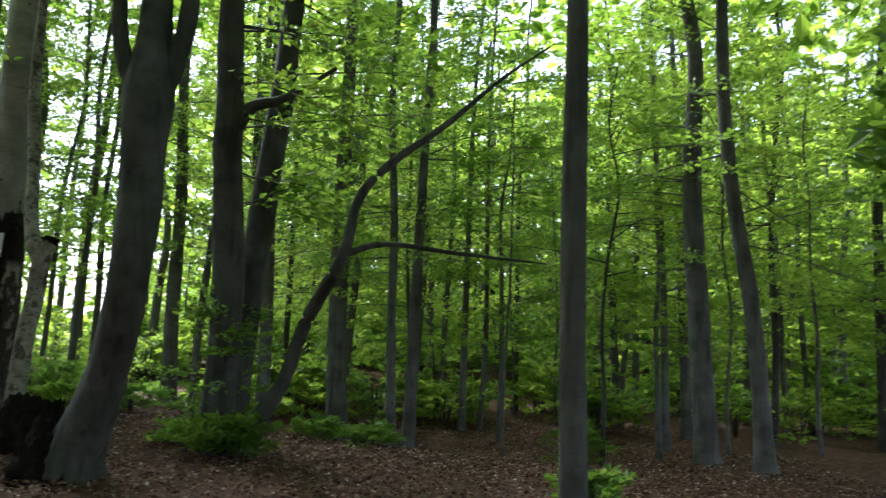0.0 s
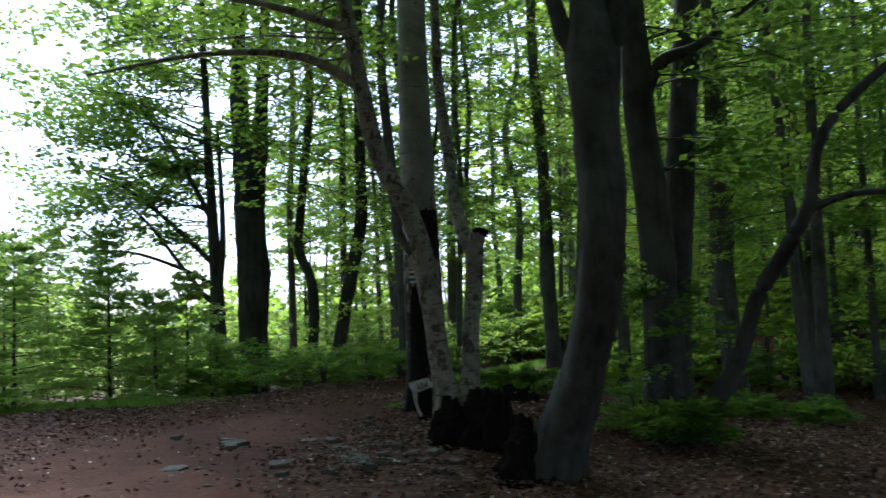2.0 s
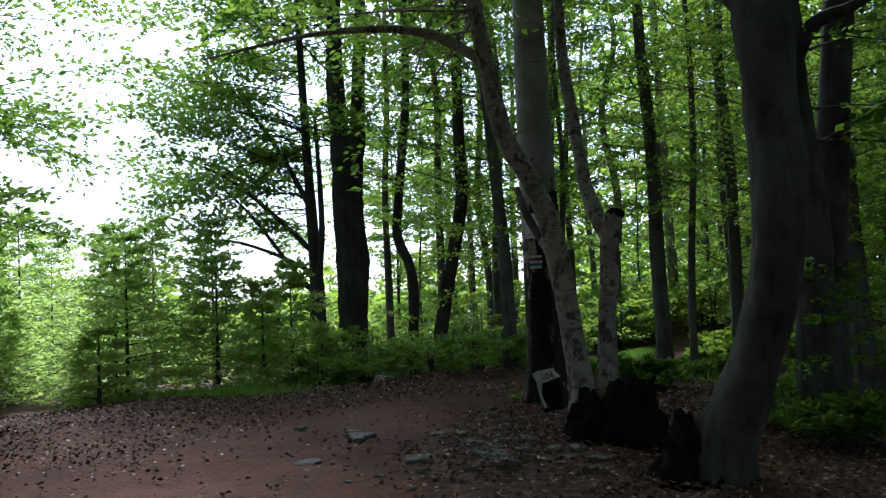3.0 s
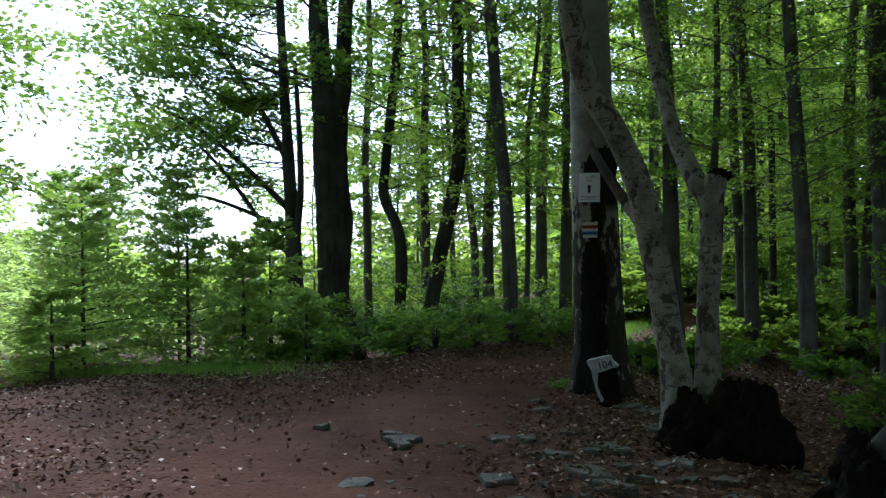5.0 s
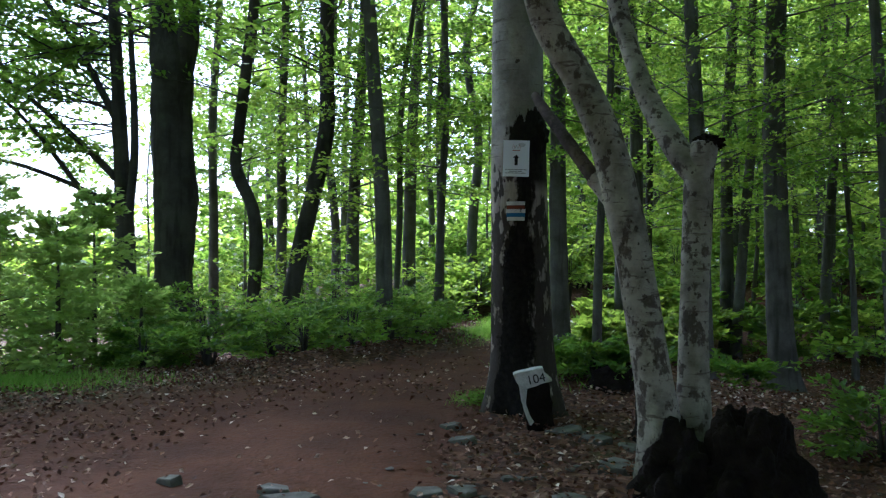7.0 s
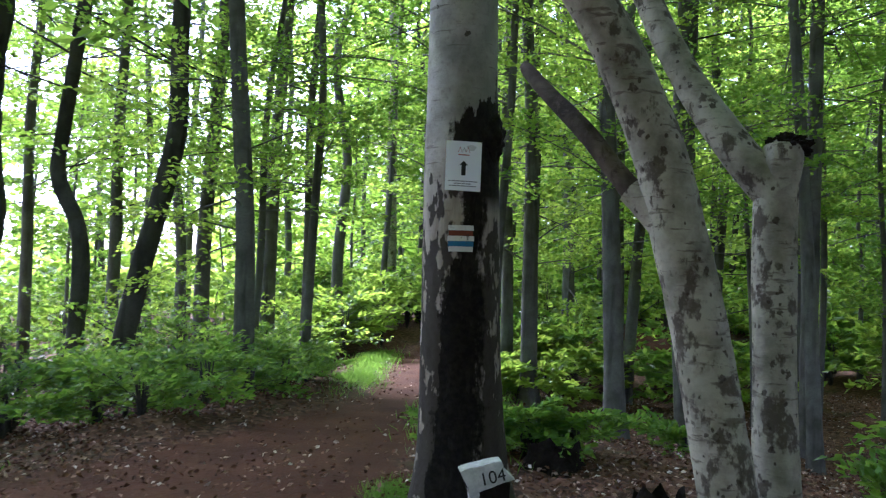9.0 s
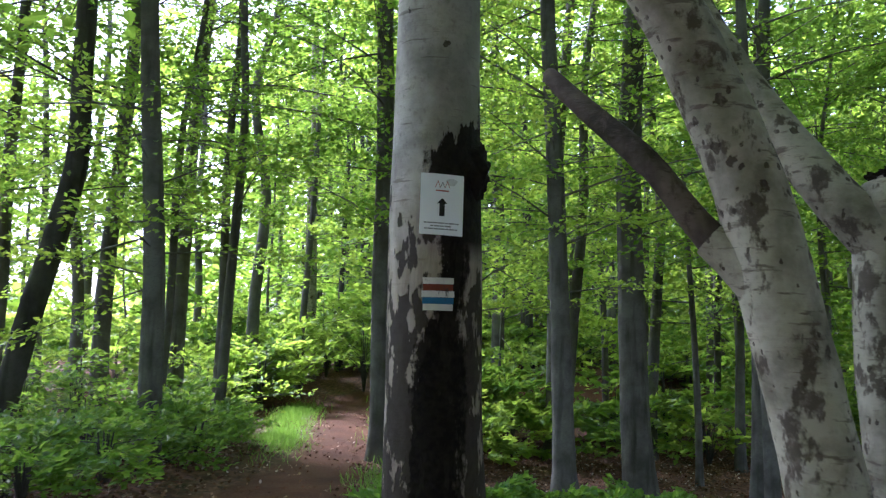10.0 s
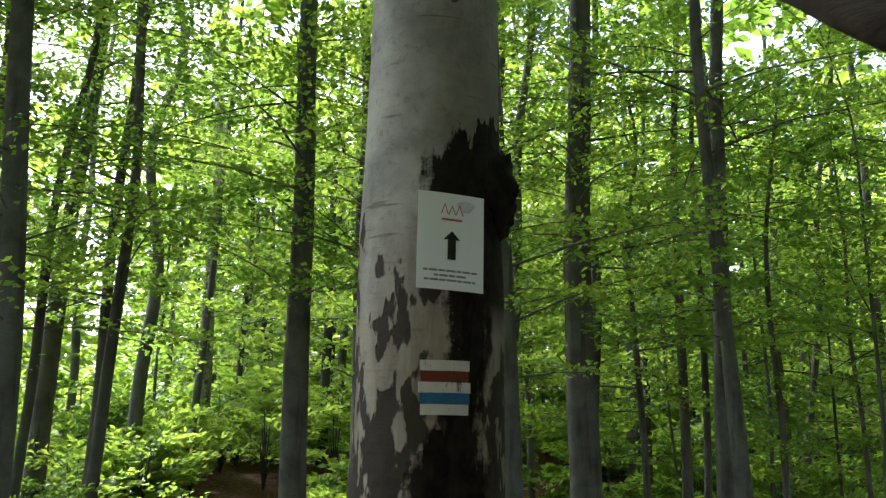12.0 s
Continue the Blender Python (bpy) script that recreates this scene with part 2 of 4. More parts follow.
STONE = plain_mat("grey_stone", (0.055, 0.056, 0.045), (0.17, 0.165, 0.14), 7, 0.75, 0.5, 0.012)
PAINT_GREY = plain_mat("weathered_white_paint", (0.36, 0.35, 0.32), (0.62, 0.6, 0.56), 16, 0.75, 0.6, 0.01)
PAPER = plain_mat("paper", (0.84, 0.86, 0.9), (0.89, 0.9, 0.94), 3, 0.55, 0.05, 0.002)
INK = plain_mat("black_ink", (0.015, 0.015, 0.017), (0.03, 0.03, 0.03), 30, 0.6, 0.05, 0.001)
INK_GREY = plain_mat("grey_ink", (0.2, 0.2, 0.21), (0.34, 0.34, 0.35), 60, 0.6, 0.05, 0.001)
INK_RED = plain_mat("dull_red_ink", (0.38, 0.10, 0.10), (0.5, 0.18, 0.17), 60, 0.6, 0.05, 0.001)


def flaky(name, a, b):
    """Trail paint that has cracked and worn off the bark in places."""
    m, t, p, _ = node_mat(name)
    v = coords(t)
    col = mix(t, a, b, noise_tex(t, v, 22, 5, 0.6))
    wear = noise_tex(t, coords(t, (34, 34, 14)), 1.0, 6, 0.7)
    col = mix(t, col, (0.05, 0.042, 0.035), ramp(t, wear, [(0.58, 0.0), (0.66, 0.85)]))
    t.links.new(col, p.inputs["Base Color"])
    p.inputs["Roughness"].default_value = 0.75
    bump(t, p, wear, 0.5, 0.004)
    return m


PAINT_FLAKY, RED, BLUE = flaky("flaky_white_paint", (0.5, 0.47, 0.42), (0.74, 0.71, 0.66)), flaky("flaky_red_paint", (0.12, 0.03, 0.018), (0.22, 0.06, 0.035)), flaky("flaky_blue_paint", (0.025, 0.11, 0.23), (0.05, 0.18, 0.33))
ROTTEN = plain_mat("rotten_wood", (0.006, 0.005, 0.004), (0.02, 0.015, 0.011), 9, 0.95, 0.8, 0.03)


# ---- building helpers ----
def mesh_of(name, verts, faces, smooth=True):
    """A mesh from an array of points and an array of quads or triangles."""
    me = bpy.data.meshes.new(name)
    verts, faces = np.asarray(verts, np.float32).reshape(-1, 3), np.asarray(faces, np.int32)
    n, k = faces.shape
    me.vertices.add(len(verts))
    me.vertices.foreach_set("co", verts.ravel())
    me.loops.add(n * k)
    me.loops.foreach_set("vertex_index", faces.ravel())
    me.polygons.add(n)
    me.polygons.foreach_set("loop_start", np.arange(n, dtype=np.int32) * k)
    me.polygons.foreach_set("loop_total", np.full(n, k, np.int32))
    me.polygons.foreach_set("use_smooth", np.full(n, smooth))
    me.update(calc_edges=True)
    me.validate()
    return me


def piece(name, me, material, parent=None, label="", loc=None):
    ob = new(name, me)
    if material is not None:
        me.materials.append(material)
    if parent is not None:
        ob.parent = parent
    if loc is not None:
        ob.location = loc
    if label:
        tagged(ob, label)
    return ob


def part(name, bm, material, parent, label=""):
    me = bpy.data.meshes.new(name)
    bm.to_mesh(me)
    bm.free()
    return piece(name, me, material, parent, label)


def thing(name, loc, label, category, group="", kind=""):
    return tagged(new(name), label, category, group, kind) if loc is None else place(tagged(new(name), label, category, group, kind), loc)


def place(ob, loc):
    ob.location = loc
    return ob


def smooth_path(points, steps):
    """Catmull-Rom through rows of x, y, z, radius."""
    p = np.asarray(points, float)
    p = np.vstack([2 * p[0] - p[1], p, 2 * p[-1] - p[-2]])
    p[:, 3] = np.maximum(p[:, 3], 0.002)
    out = []
    for i in range(1, len(p) - 2):
        a, b, c, d = p[i - 1:i + 3]
        for u in np.linspace(0, 1, steps, endpoint=False):
            out.append(0.5 * (2 * b + (c - a) * u + (2 * a - 5 * b + 4 * c - d) * u * u + (3 * b - a - 3 * c + d) * u ** 3))
    return np.array(out + [p[-2]])


def tube(points, sides=12, steps=6, lump=0.0, flare=0.0, seed=0):
    """Verts and quads of a tapering limb; lump: unevenness of the bark; flare: root swelling at its foot."""
    q = smooth_path(points, steps)
    c, r = q[:, :3], q[:, 3]
    d = np.gradient(c, axis=0)
    d /= np.linalg.norm(d, axis=1)[:, None] + 1e-9
    ref = np.where(np.abs(d[:, 2:3]) > 0.75, [[1.0, 0, 0]], [[0, 0, 1.0]])
    u = np.cross(d, ref)
    u /= np.linalg.norm(u, axis=1)[:, None]
    w = np.cross(d, u)
    ang = np.linspace(0, 2 * math.pi, sides, endpoint=False)
    rad = np.repeat(r[:, None], sides, 1)
    if lump or flare:
        run = np.concatenate([[0], np.cumsum(np.linalg.norm(np.diff(c, axis=0), axis=1))])
        for i in range(len(c)):
            for k in range(sides):
                a = ang[k]
                s = 0.0
                if lump:
                    s += lump * noise.noise((math.cos(a) * 1.2 + seed * 7.3, math.sin(a) * 1.2, run[i] * 1.3))
                    s += 0.5 * lump * noise.noise((math.cos(a) * 3.5 + seed * 3.1, math.sin(a) * 3.5, run[i] * 2.6 + 9))
                    s += 0.3 * lump * noise.noise((math.cos(a) * 8 + seed, math.sin(a) * 8, run[i] * 11))
                if flare:
                    s += flare * math.exp(-run[i] / 0.28) * (0.65 + 0.55 * math.cos(a * 5 + seed * 1.7) + 0.3 * math.cos(a * 3 + seed))
                rad[i, k] *= 1 + s
    v = c[:, None, :] + rad[:, :, None] * (np.cos(ang)[None, :, None] * u[:, None, :] + np.sin(ang)[None, :, None] * w[:, None, :])
    n = len(c)
    i, k = np.meshgrid(np.arange(n - 1), np.arange(sides), indexing="ij")
    f = np.stack([i * sides + k, i * sides + (k + 1) % sides, (i + 1) * sides + (k + 1) % sides, (i + 1) * sides + k], -1).reshape(-1, 4)
    return v.reshape(-1, 3), f


def joined(pieces):
    vs, fs, n = [], [], 0
    for v, f in pieces:
        vs.append(v)
        fs.append(f + n)
        n += len(v)
    return np.vstack(vs), np.vstack(fs)


def leaf_quads(pos, along, size, rng, tilt=0.5, slim=0.58):
    """A folded leaf blade at each place, lying along its twig, more or less level."""
    n = len(pos)
    a = along + rng.normal(0, 0.35, (n, 3)) * [1, 1, 0.9]
    a /= np.linalg.norm(a, axis=1)[:, None] + 1e-9
    up = np.array([0, 0, 1.0]) + rng.normal(0, tilt, (n, 3))
    s = np.cross(a, up)
    s /= np.linalg.norm(s, axis=1)[:, None] + 1e-9
    nrm = np.cross(s, a)
    ln = size * rng.uniform(0.7, 1.3, (n, 1))
    wd = ln * slim * 0.5
    v = np.stack([pos, pos + a * ln * 0.45 + s * wd + nrm * wd * 0.25, pos + a * ln - nrm * ln * 0.08, pos + a * ln * 0.45 - s * wd + nrm * wd * 0.25], 1)
    return v


def leaf_mesh(name, quads):
    v = quads.reshape(-1, 3)
    return mesh_of(name, v, np.arange(len(v)).reshape(-1, 4), False)


def sprays(rng, starts, ways, lengths, leaves, size, droop=0.25, twigs=7, spread=0.42, tilt=0.85):
    """Flat leafy boughs: for each start, leaves on side twigs along a drooping main axis. Returns leaf quads."""
    k = len(starts)
    b = np.repeat(np.arange(k), leaves)
    n = len(b)
    j = rng.integers(1, twigs + 1, n)
    sd = rng.choice([-1.0, 1.0], n)
    u = (j + rng.uniform(-0.15, 0.15, n)) / twigs * 0.85 + 0.12
    way = ways[b]
    flat = np.stack([-way[:, 1], way[:, 0], np.zeros(n)], 1)
    flat /= np.linalg.norm(flat, axis=1)[:, None] + 1e-9
    L = lengths[b][:, None]
    s = rng.uniform(0, 1, n)
    reach = spread * (1.15 - 0.75 * u) * s
    td = 0.75 * flat * sd[:, None] + 0.65 * way
    p = starts[b] + way * L * u[:, None] + td * L * reach[:, None]
    p[:, 2] -= (droop * L[:, 0]) * (u ** 2 * 0.8 + reach ** 2)
    p += rng.normal(0, 0.035, (n, 3)) * (0.5 + L * 0.4)
    return leaf_quads(p, td, size, rng, tilt)


def trunk_at(points, z):
    p = np.asarray(points, float)
    return np.stack([np.interp(z, p[:, 2], p[:, i]) for i in (0, 1)] + [np.broadcast_to(z, np.shape(z))], -1)


def boughs(rng, points, zlo, zhi, count, length, rise=0.25, az=None):
    z = rng.uniform(zlo, zhi, count)
    a = rng.uniform(0, 2 * math.pi, count) if az is None else rng.uniform(az[0], az[1], count)
    ways = np.stack([np.cos(a), np.sin(a), rng.normal(rise, 0.3, count)], 1)
    ways /= np.linalg.norm(ways, axis=1)[:, None]
    lens = length * rng.uniform(0.55, 1.15, count) * np.interp(z, [zlo, zlo + 0.35 * (zhi - zlo), zhi], [0.8, 1.1, 0.6])
    return trunk_at(points, z), ways, lens


def bough_tubes(starts, ways, lens, droop, thick=0.007, sides=5):
    out = []
    for s, w, L in zip(starts, ways, lens):
        sway = np.array([-w[1], w[0], 0]) * L * 0.06 * math.sin(L * 37)
        pts = [(*(s + w * L * u + sway * math.sin(u * 3.1) - np.array([0, 0, droop * L * 0.8 * u * u])), thick * L * (1 - 0.85 * u)) for u in (0, 0.35, 0.7, 1.0)]
        out.append(tube(pts, sides, 1))
    return out


# ---- the lie of the ground ----
SPOTS = [(0, 0, -.3), (-2, 1, -.25), (-4.5, 3, -.05), (-6, 7.5, .01), (-5.5, 10.2, .03), (-5, 6.7, .02), (-2.7, 6.7, -.2), (-2.4, 9.5, -.45), (.8, 5.1, -.35),
         (-2.4, 17.8, -.9), (1.2, 22.9, -.9), (-.5, 16.7, -1.2), (-2.5, 20.7, -1.1), (6, 10, -.6), (10, 20, -1), (-8, 9, -.02), (-10, 8.5, -.05), (-12.5, 16.3, -.6),
         (-9.2, 14.8, -.4), (-9.3, 20.9, -.6), (-6.3, 13, -.02), (-6.2, 20, -.1), (-6, 30, -.1), (-15, 10, -.35), (-20, 5, -.2), (-20, 20, -1.2), (-15, 0, 0)]
SPOT = np.array(SPOTS, float)


def lie(x, y):
    """Height of the ground."""
    x, y = np.asarray(x, float), np.asarray(y, float)
    w = np.exp(-((x[..., None] - SPOT[:, 0]) ** 2 + (y[..., None] - SPOT[:, 1]) ** 2) / (2 * 2.2 ** 2)) + 1e-7
    h = (w * SPOT[:, 2]).sum(-1) / w.sum(-1)
    out = side_of(PATH_LEFT, x, y)
    bank = np.exp(-((out - 0.75) / 0.55) ** 2) * np.clip((y - 11.2) / 1.2, 0, 1) * np.clip((18.6 - y) / 1.6, 0, 1)
    return h + 0.17 * bank + 0.02 * np.sin(x * 2.1 + y * 0.7) * np.sin(y * 1.7 - x * 0.4)


PATH_LEFT = [(-40, 9.5), (-14, 8.6), (-9.9, 9.0), (-8.8, 10.6), (-7.65, 12.0), (-7.2, 14.0), (-6.8, 16.5), (-6.75, 18.5), (-6.9, 22), (-6.4, 25.5), (-3, 28.5), (8, 31)]
PATH_RIGHT = [(0, -10), (-1.2, 2.2), (-3.2, 4.6), (-4.9, 5.6), (-5.8, 7.6), (-5.75, 9.4), (-5.98, 11.4), (-5.85, 16), (-5.75, 19.5), (-5.6, 22.5), (-4.9, 24.6), (-2.5, 26.4), (8, 28.6)]


def side_of(line, x, y):
    """Signed distance to a line walked from its first corner: above zero to its left hand."""
    best, sign = np.full(np.shape(x), 1e9), np.ones(np.shape(x))
    for (ax, ay), (bx, by) in zip(line, line[1:]):
        dx, dy = bx - ax, by - ay
        u = np.clip(((x - ax) * dx + (y - ay) * dy) / (dx * dx + dy * dy), 0, 1)
        d = np.hypot(x - ax - u * dx, y - ay - u * dy)
        s = np.sign(dx * (y - ay) - dy * (x - ax))
        near = d < best - 1e-9
        best, sign = np.where(near, d, best), np.where(near, s, sign)
    return best * sign


def trodden(x, y):
    """One on the bare path and the clearing, falling to nought in the woods."""
    x, y = np.asarray(x, float), np.asarray(y, float)
    inside = np.minimum(-side_of(PATH_LEFT, x, y), side_of(PATH_RIGHT, x, y))
    return np.clip(inside / 0.7 + 0.5, 0, 1)


def axis(lo, mid_lo, mid_hi, hi, fine):
    mid = np.arange(mid_lo, mid_hi, fine)
    g = np.cumsum(fine * 1.16 ** np.arange(1, 200))
    return np.concatenate([(mid_lo - g[g < mid_lo - lo])[::-1], mid, mid_hi - fine + g[g < hi - mid_hi]])


def make_ground():
    xs, ys = axis(-400, -10.5, 2.0, 400, 0.08), axis(-400, 3.0, 14.0, 400, 0.08)
    X, Y = np.meshgrid(xs, ys, indexing="ij")
    X, Y = X.ravel(), Y.ravel()
    Z = lie(X, Y)
    T = trodden(X, Y)
    rough = np.array([noise.noise((x * 1.9, y * 1.9, 0)) * 0.5 + noise.noise((x * 6.5, y * 6.5, 3)) * 0.25 if -30 < x < 25 and -10 < y < 50 else 0.0 for x, y in zip(X, Y)])
    Z = Z + rough * (0.09 - 0.055 * T)
    ny = len(ys)
    i, k = np.meshgrid(np.arange(len(xs) - 1), np.arange(ny - 1), indexing="ij")
    f = np.stack([i * ny + k, (i + 1) * ny + k, (i + 1) * ny + k + 1, i * ny + k + 1], -1).reshape(-1, 4)
    me = mesh_of("ground", np.stack([X, Y, Z], 1), f)
    me.attributes.new("trodden", "FLOAT", "POINT").data.foreach_set("value", T.astype(np.float32))
    grassy = np.exp(-((X + 7.2) ** 2 / 0.12 + (Y - 18.6) ** 2 / 4)) + np.exp(-((X + 10.6) ** 2 / 1.5 + (Y - 10.6) ** 2 / 1.2))
    me.attributes.new("grassy", "FLOAT", "POINT").data.foreach_set("value", np.clip(grassy, 0, 1).astype(np.float32))
    return tagged(piece("ground", me, SOIL), "brown trodden forest soil strewn with dead leaves", "ground", kind="structure")


ground = make_ground()


# ---- trees ----
def upright(x, y, r, height=13.0, lean=(0, 0), wob=0.05, seed=0, base=None):
    """Points of a nearly straight trunk; x, y at one metre up."""
    z0 = float(lie(x, y)) - 0.12 if base is None else base
    rng = np.random.default_rng(seed)
    pts = []
    for z in np.linspace(0, height, 7):
        w = wob * z / 4
        pts.append((x + lean[0] * (z + z0 - 1) + rng.normal(0, w) * (z > 0), y + lean[1] * (z + z0 - 1) + rng.normal(0, w) * (z > 0), z + z0, r * (1.12 - 0.75 * z / height)))
    return pts


def tree(name, points, label, bark=BARK, leaf=LEAF, sides=14, steps=7, lump=0.1, flare=0.5, seed=0, limbs=(), crowns=(), droop=0.22, category="beech tree", group="", twig=0.007):
    """limbs: further tapered stems; crowns: tuples of (zlo, zhi, boughs, length, leaves on each, leaf size, azimuth range or None)."""
    p = np.asarray(points, float)
    o = p[0, :3].copy()
    o[2] += 0.12
    t = thing(name, tuple(o), label, category, group)
    rel = p - [*o, 0]
    v, f = tube(rel, sides, steps, lump, flare, seed)
    piece("trunk", mesh_of("trunk", v, f), bark, t)
    for k, l in enumerate(limbs):
        own = bark
        if isinstance(l, tuple):
            l, own = l
        l = np.asarray(l, float) - [*o, 0]
        v, f = tube(l, max(10, sides * 2 // 3), 7, lump * (0.8 if own is bark else 1.1), 0, seed + k + 5)
        piece("limb", mesh_of("limb", v, f), own, t)
    rng = np.random.default_rng(seed + 100)
    wood, green = [], []
    for zlo, zhi, count, length, leaves, size, az in crowns:
        s, w, L = boughs(rng, rel, zlo - o[2], zhi - o[2], count, length, az=az)
        wood += bough_tubes(s, w, L, droop, twig, sides=3 if sides < 12 else 4)
        green.append(sprays(rng, s, w, L, leaves, size, droop))
    if green:
        tagged(piece("bough_wood", mesh_of("bough_wood", *joined(wood)), bark, t), kind="stuff")
        piece("crown", leaf_mesh("crown", np.concatenate(green)), leaf, t)
    return t


# Tree that carries the notice
sign_tree = tree("beech_tree", [(-5.49, 10.14, -0.15, 0.33), (-5.5, 10.14, 0.4, 0.272), (-5.52, 10.13, 1.2, 0.247), (-5.53, 10.12, 2.0, 0.238), (-5.54, 10.1, 3.0, 0.218), (-5.55, 10.1, 5.0, 0.19), (-5.6, 10.2, 9, 0.14), (-5.6, 10.2, 14, 0.05)],
     "stout grey beech trunk with dark stains and peeling bark", BARK_STAINED, sides=56, steps=16, lump=0.035, flare=0.3, seed=1, crowns=[(5.5, 9.5, 18, 3.0, 110, 0.13, None), (9, 14, 36, 4.2, 60, 0.45, None)])
bm = bmesh.new()
bmesh.ops.create_icosphere(bm, subdivisions=4, radius=1)
for v in bm.verts:
    r = 1 + 0.35 * noise.noise(v.co * 1.8) + 0.2 * noise.noise(v.co * 4.5)
    v.co = Vector((0.125 + 0.105 * v.co.x * r, -0.115 + 0.1 * v.co.y * r, 2.31 + 0.15 * v.co.z * r))
for f in bm.faces:
    f.smooth = True
part("burl", bm, BARK_STAINED, sign_tree, "black rotten burl")

# Twin beech: one stem leaning over with a broken stub, the other cut at an elbow
twin = tree("twin_beech", [(-4.42, 8.1, -0.15, 0.15), (-4.46, 8.12, 0.4, 0.118), (-4.52, 8.14, 0.8, 0.106), (-4.585, 8.18, 1.2, 0.105), (-4.665, 8.22, 1.6, 0.112), (-4.76, 8.26, 2.0, 0.106), (-4.93, 8.28, 2.4, 0.1), (-5.14, 8.25, 2.8, 0.095), (-5.22, 8.1, 3.3, 0.09), (-5.28, 7.95, 4.0, 0.08), (-5.45, 7.7, 5.5, 0.06)],
     "leaning twin-stemmed beech with smooth pale blotched bark", BARK_PALE, sides=28, steps=10, lump=0.12, flare=0.4, seed=2,
     limbs=[[(-4.25, 8.2, -0.15, 0.13), (-4.25, 8.28, 0.5, 0.098), (-4.24, 8.34, 1.0, 0.088), (-4.22, 8.42, 1.4, 0.09), (-4.21, 8.44, 1.7, 0.09), (-4.2, 8.45, 1.85, 0.09), (-4.18, 8.45, 1.95, 0.088), (-4.17, 8.46, 2.01, 0.08), (-4.17, 8.46, 2.02, 0.04), (-4.17, 8.46, 2.0, 0.003)],
            [(-4.2, 8.43, 1.8, 0.09), (-4.33, 8.52, 1.99, 0.08), (-4.5, 8.72, 2.35, 0.072), (-4.62, 8.93, 2.75, 0.068), (-4.72, 9.08, 3.2, 0.07), (-4.85, 9.2, 4.2, 0.06), (-4.9, 9.4, 6.5, 0.03)],
            [(-4.69, 8.23, 1.64, 0.085), (-4.78, 8.28, 1.74, 0.066), (-4.84, 8.31, 1.8, 0.058)],
            ([(-4.82, 8.3, 1.78, 0.052), (-4.9, 8.33, 1.88, 0.043), (-5.01, 8.38, 2.04, 0.04), (-5.15, 8.56, 2.24, 0.036), (-5.22, 8.66, 2.35, 0.033), (-5.25, 8.7, 2.4, 0.026), (-5.26, 8.71, 2.415, 0.004)], DEADWOOD),
            [(-5.24, 8.05, 3.6, 0.06), (-5.9, 7.9, 4.0, 0.045), (-6.9, 7.6, 4.1, 0.03), (-8.2, 7.2, 3.95, 0.012)],
            [(-5.3, 7.9, 4.2, 0.05), (-6.1, 7.6, 4.5, 0.035), (-7.3, 7.0, 4.75, 0.015)]],
     crowns=[(3.8, 6.2, 34, 3.4, 130, 0.10, (1.9, 4.3)), (6, 11, 30, 3.6, 80, 0.3, None)])

bm = bmesh.new()
bmesh.ops.create_icosphere(bm, subdivisions=4, radius=1)
for v in bm.verts:
    r = 0.9 + 0.45 * noise.noise(v.co * 2.6) + 0.4 * noise.noise(v.co * 7)
    v.co = Vector((0.275 + 0.086 * v.co.x * r, 0.36 + 0.085 * v.co.y * r, 2.05 + (0.05 if v.co.z > 0 else 0.075) * v.co.z * r))
part("cut_end", bm, ROTTEN, twin, "dark broken end of the sawn stem")

# Forked trees on the bank
tree("beech_tree", [(-3.14, 7.05, -0.4, 0.29), (-3.05, 6.98, 0.05, 0.235), (-2.9, 6.88, 0.4, 0.2), (-2.73, 6.74, 0.8, 0.17), (-2.6, 6.6, 1.2, 0.165), (-2.53, 6.52, 1.6, 0.165), (-2.51, 6.54, 2.0, 0.17), (-2.53, 6.62, 2.6, 0.18), (-2.54, 6.68, 3.2, 0.2), (-2.56, 6.75, 3.7, 0.14), (-2.6, 6.8, 5, 0.12), (-2.6, 6.9, 9, 0.09)],
     "crooked grey beech forking into three stems", BARK_MOSSY_SHADED, sides=26, steps=8, lump=0.17, flare=0.5, seed=3,
     limbs=[[(-2.62, 6.66, 3.15, 0.09), (-2.78, 6.66, 3.45, 0.07), (-2.86, 6.66, 4.2, 0.06), (-2.9, 6.7, 7, 0.04)], [(-2.46, 6.68, 3.1, 0.1), (-2.34, 6.72, 3.5, 0.085), (-2.26, 6.75, 4.3, 0.075), (-2.2, 6.8, 8, 0.05)]],
     crowns=[(5, 9, 18, 3, 80, 0.14, None), (8.5, 13, 34, 4.2, 60, 0.45, None)])
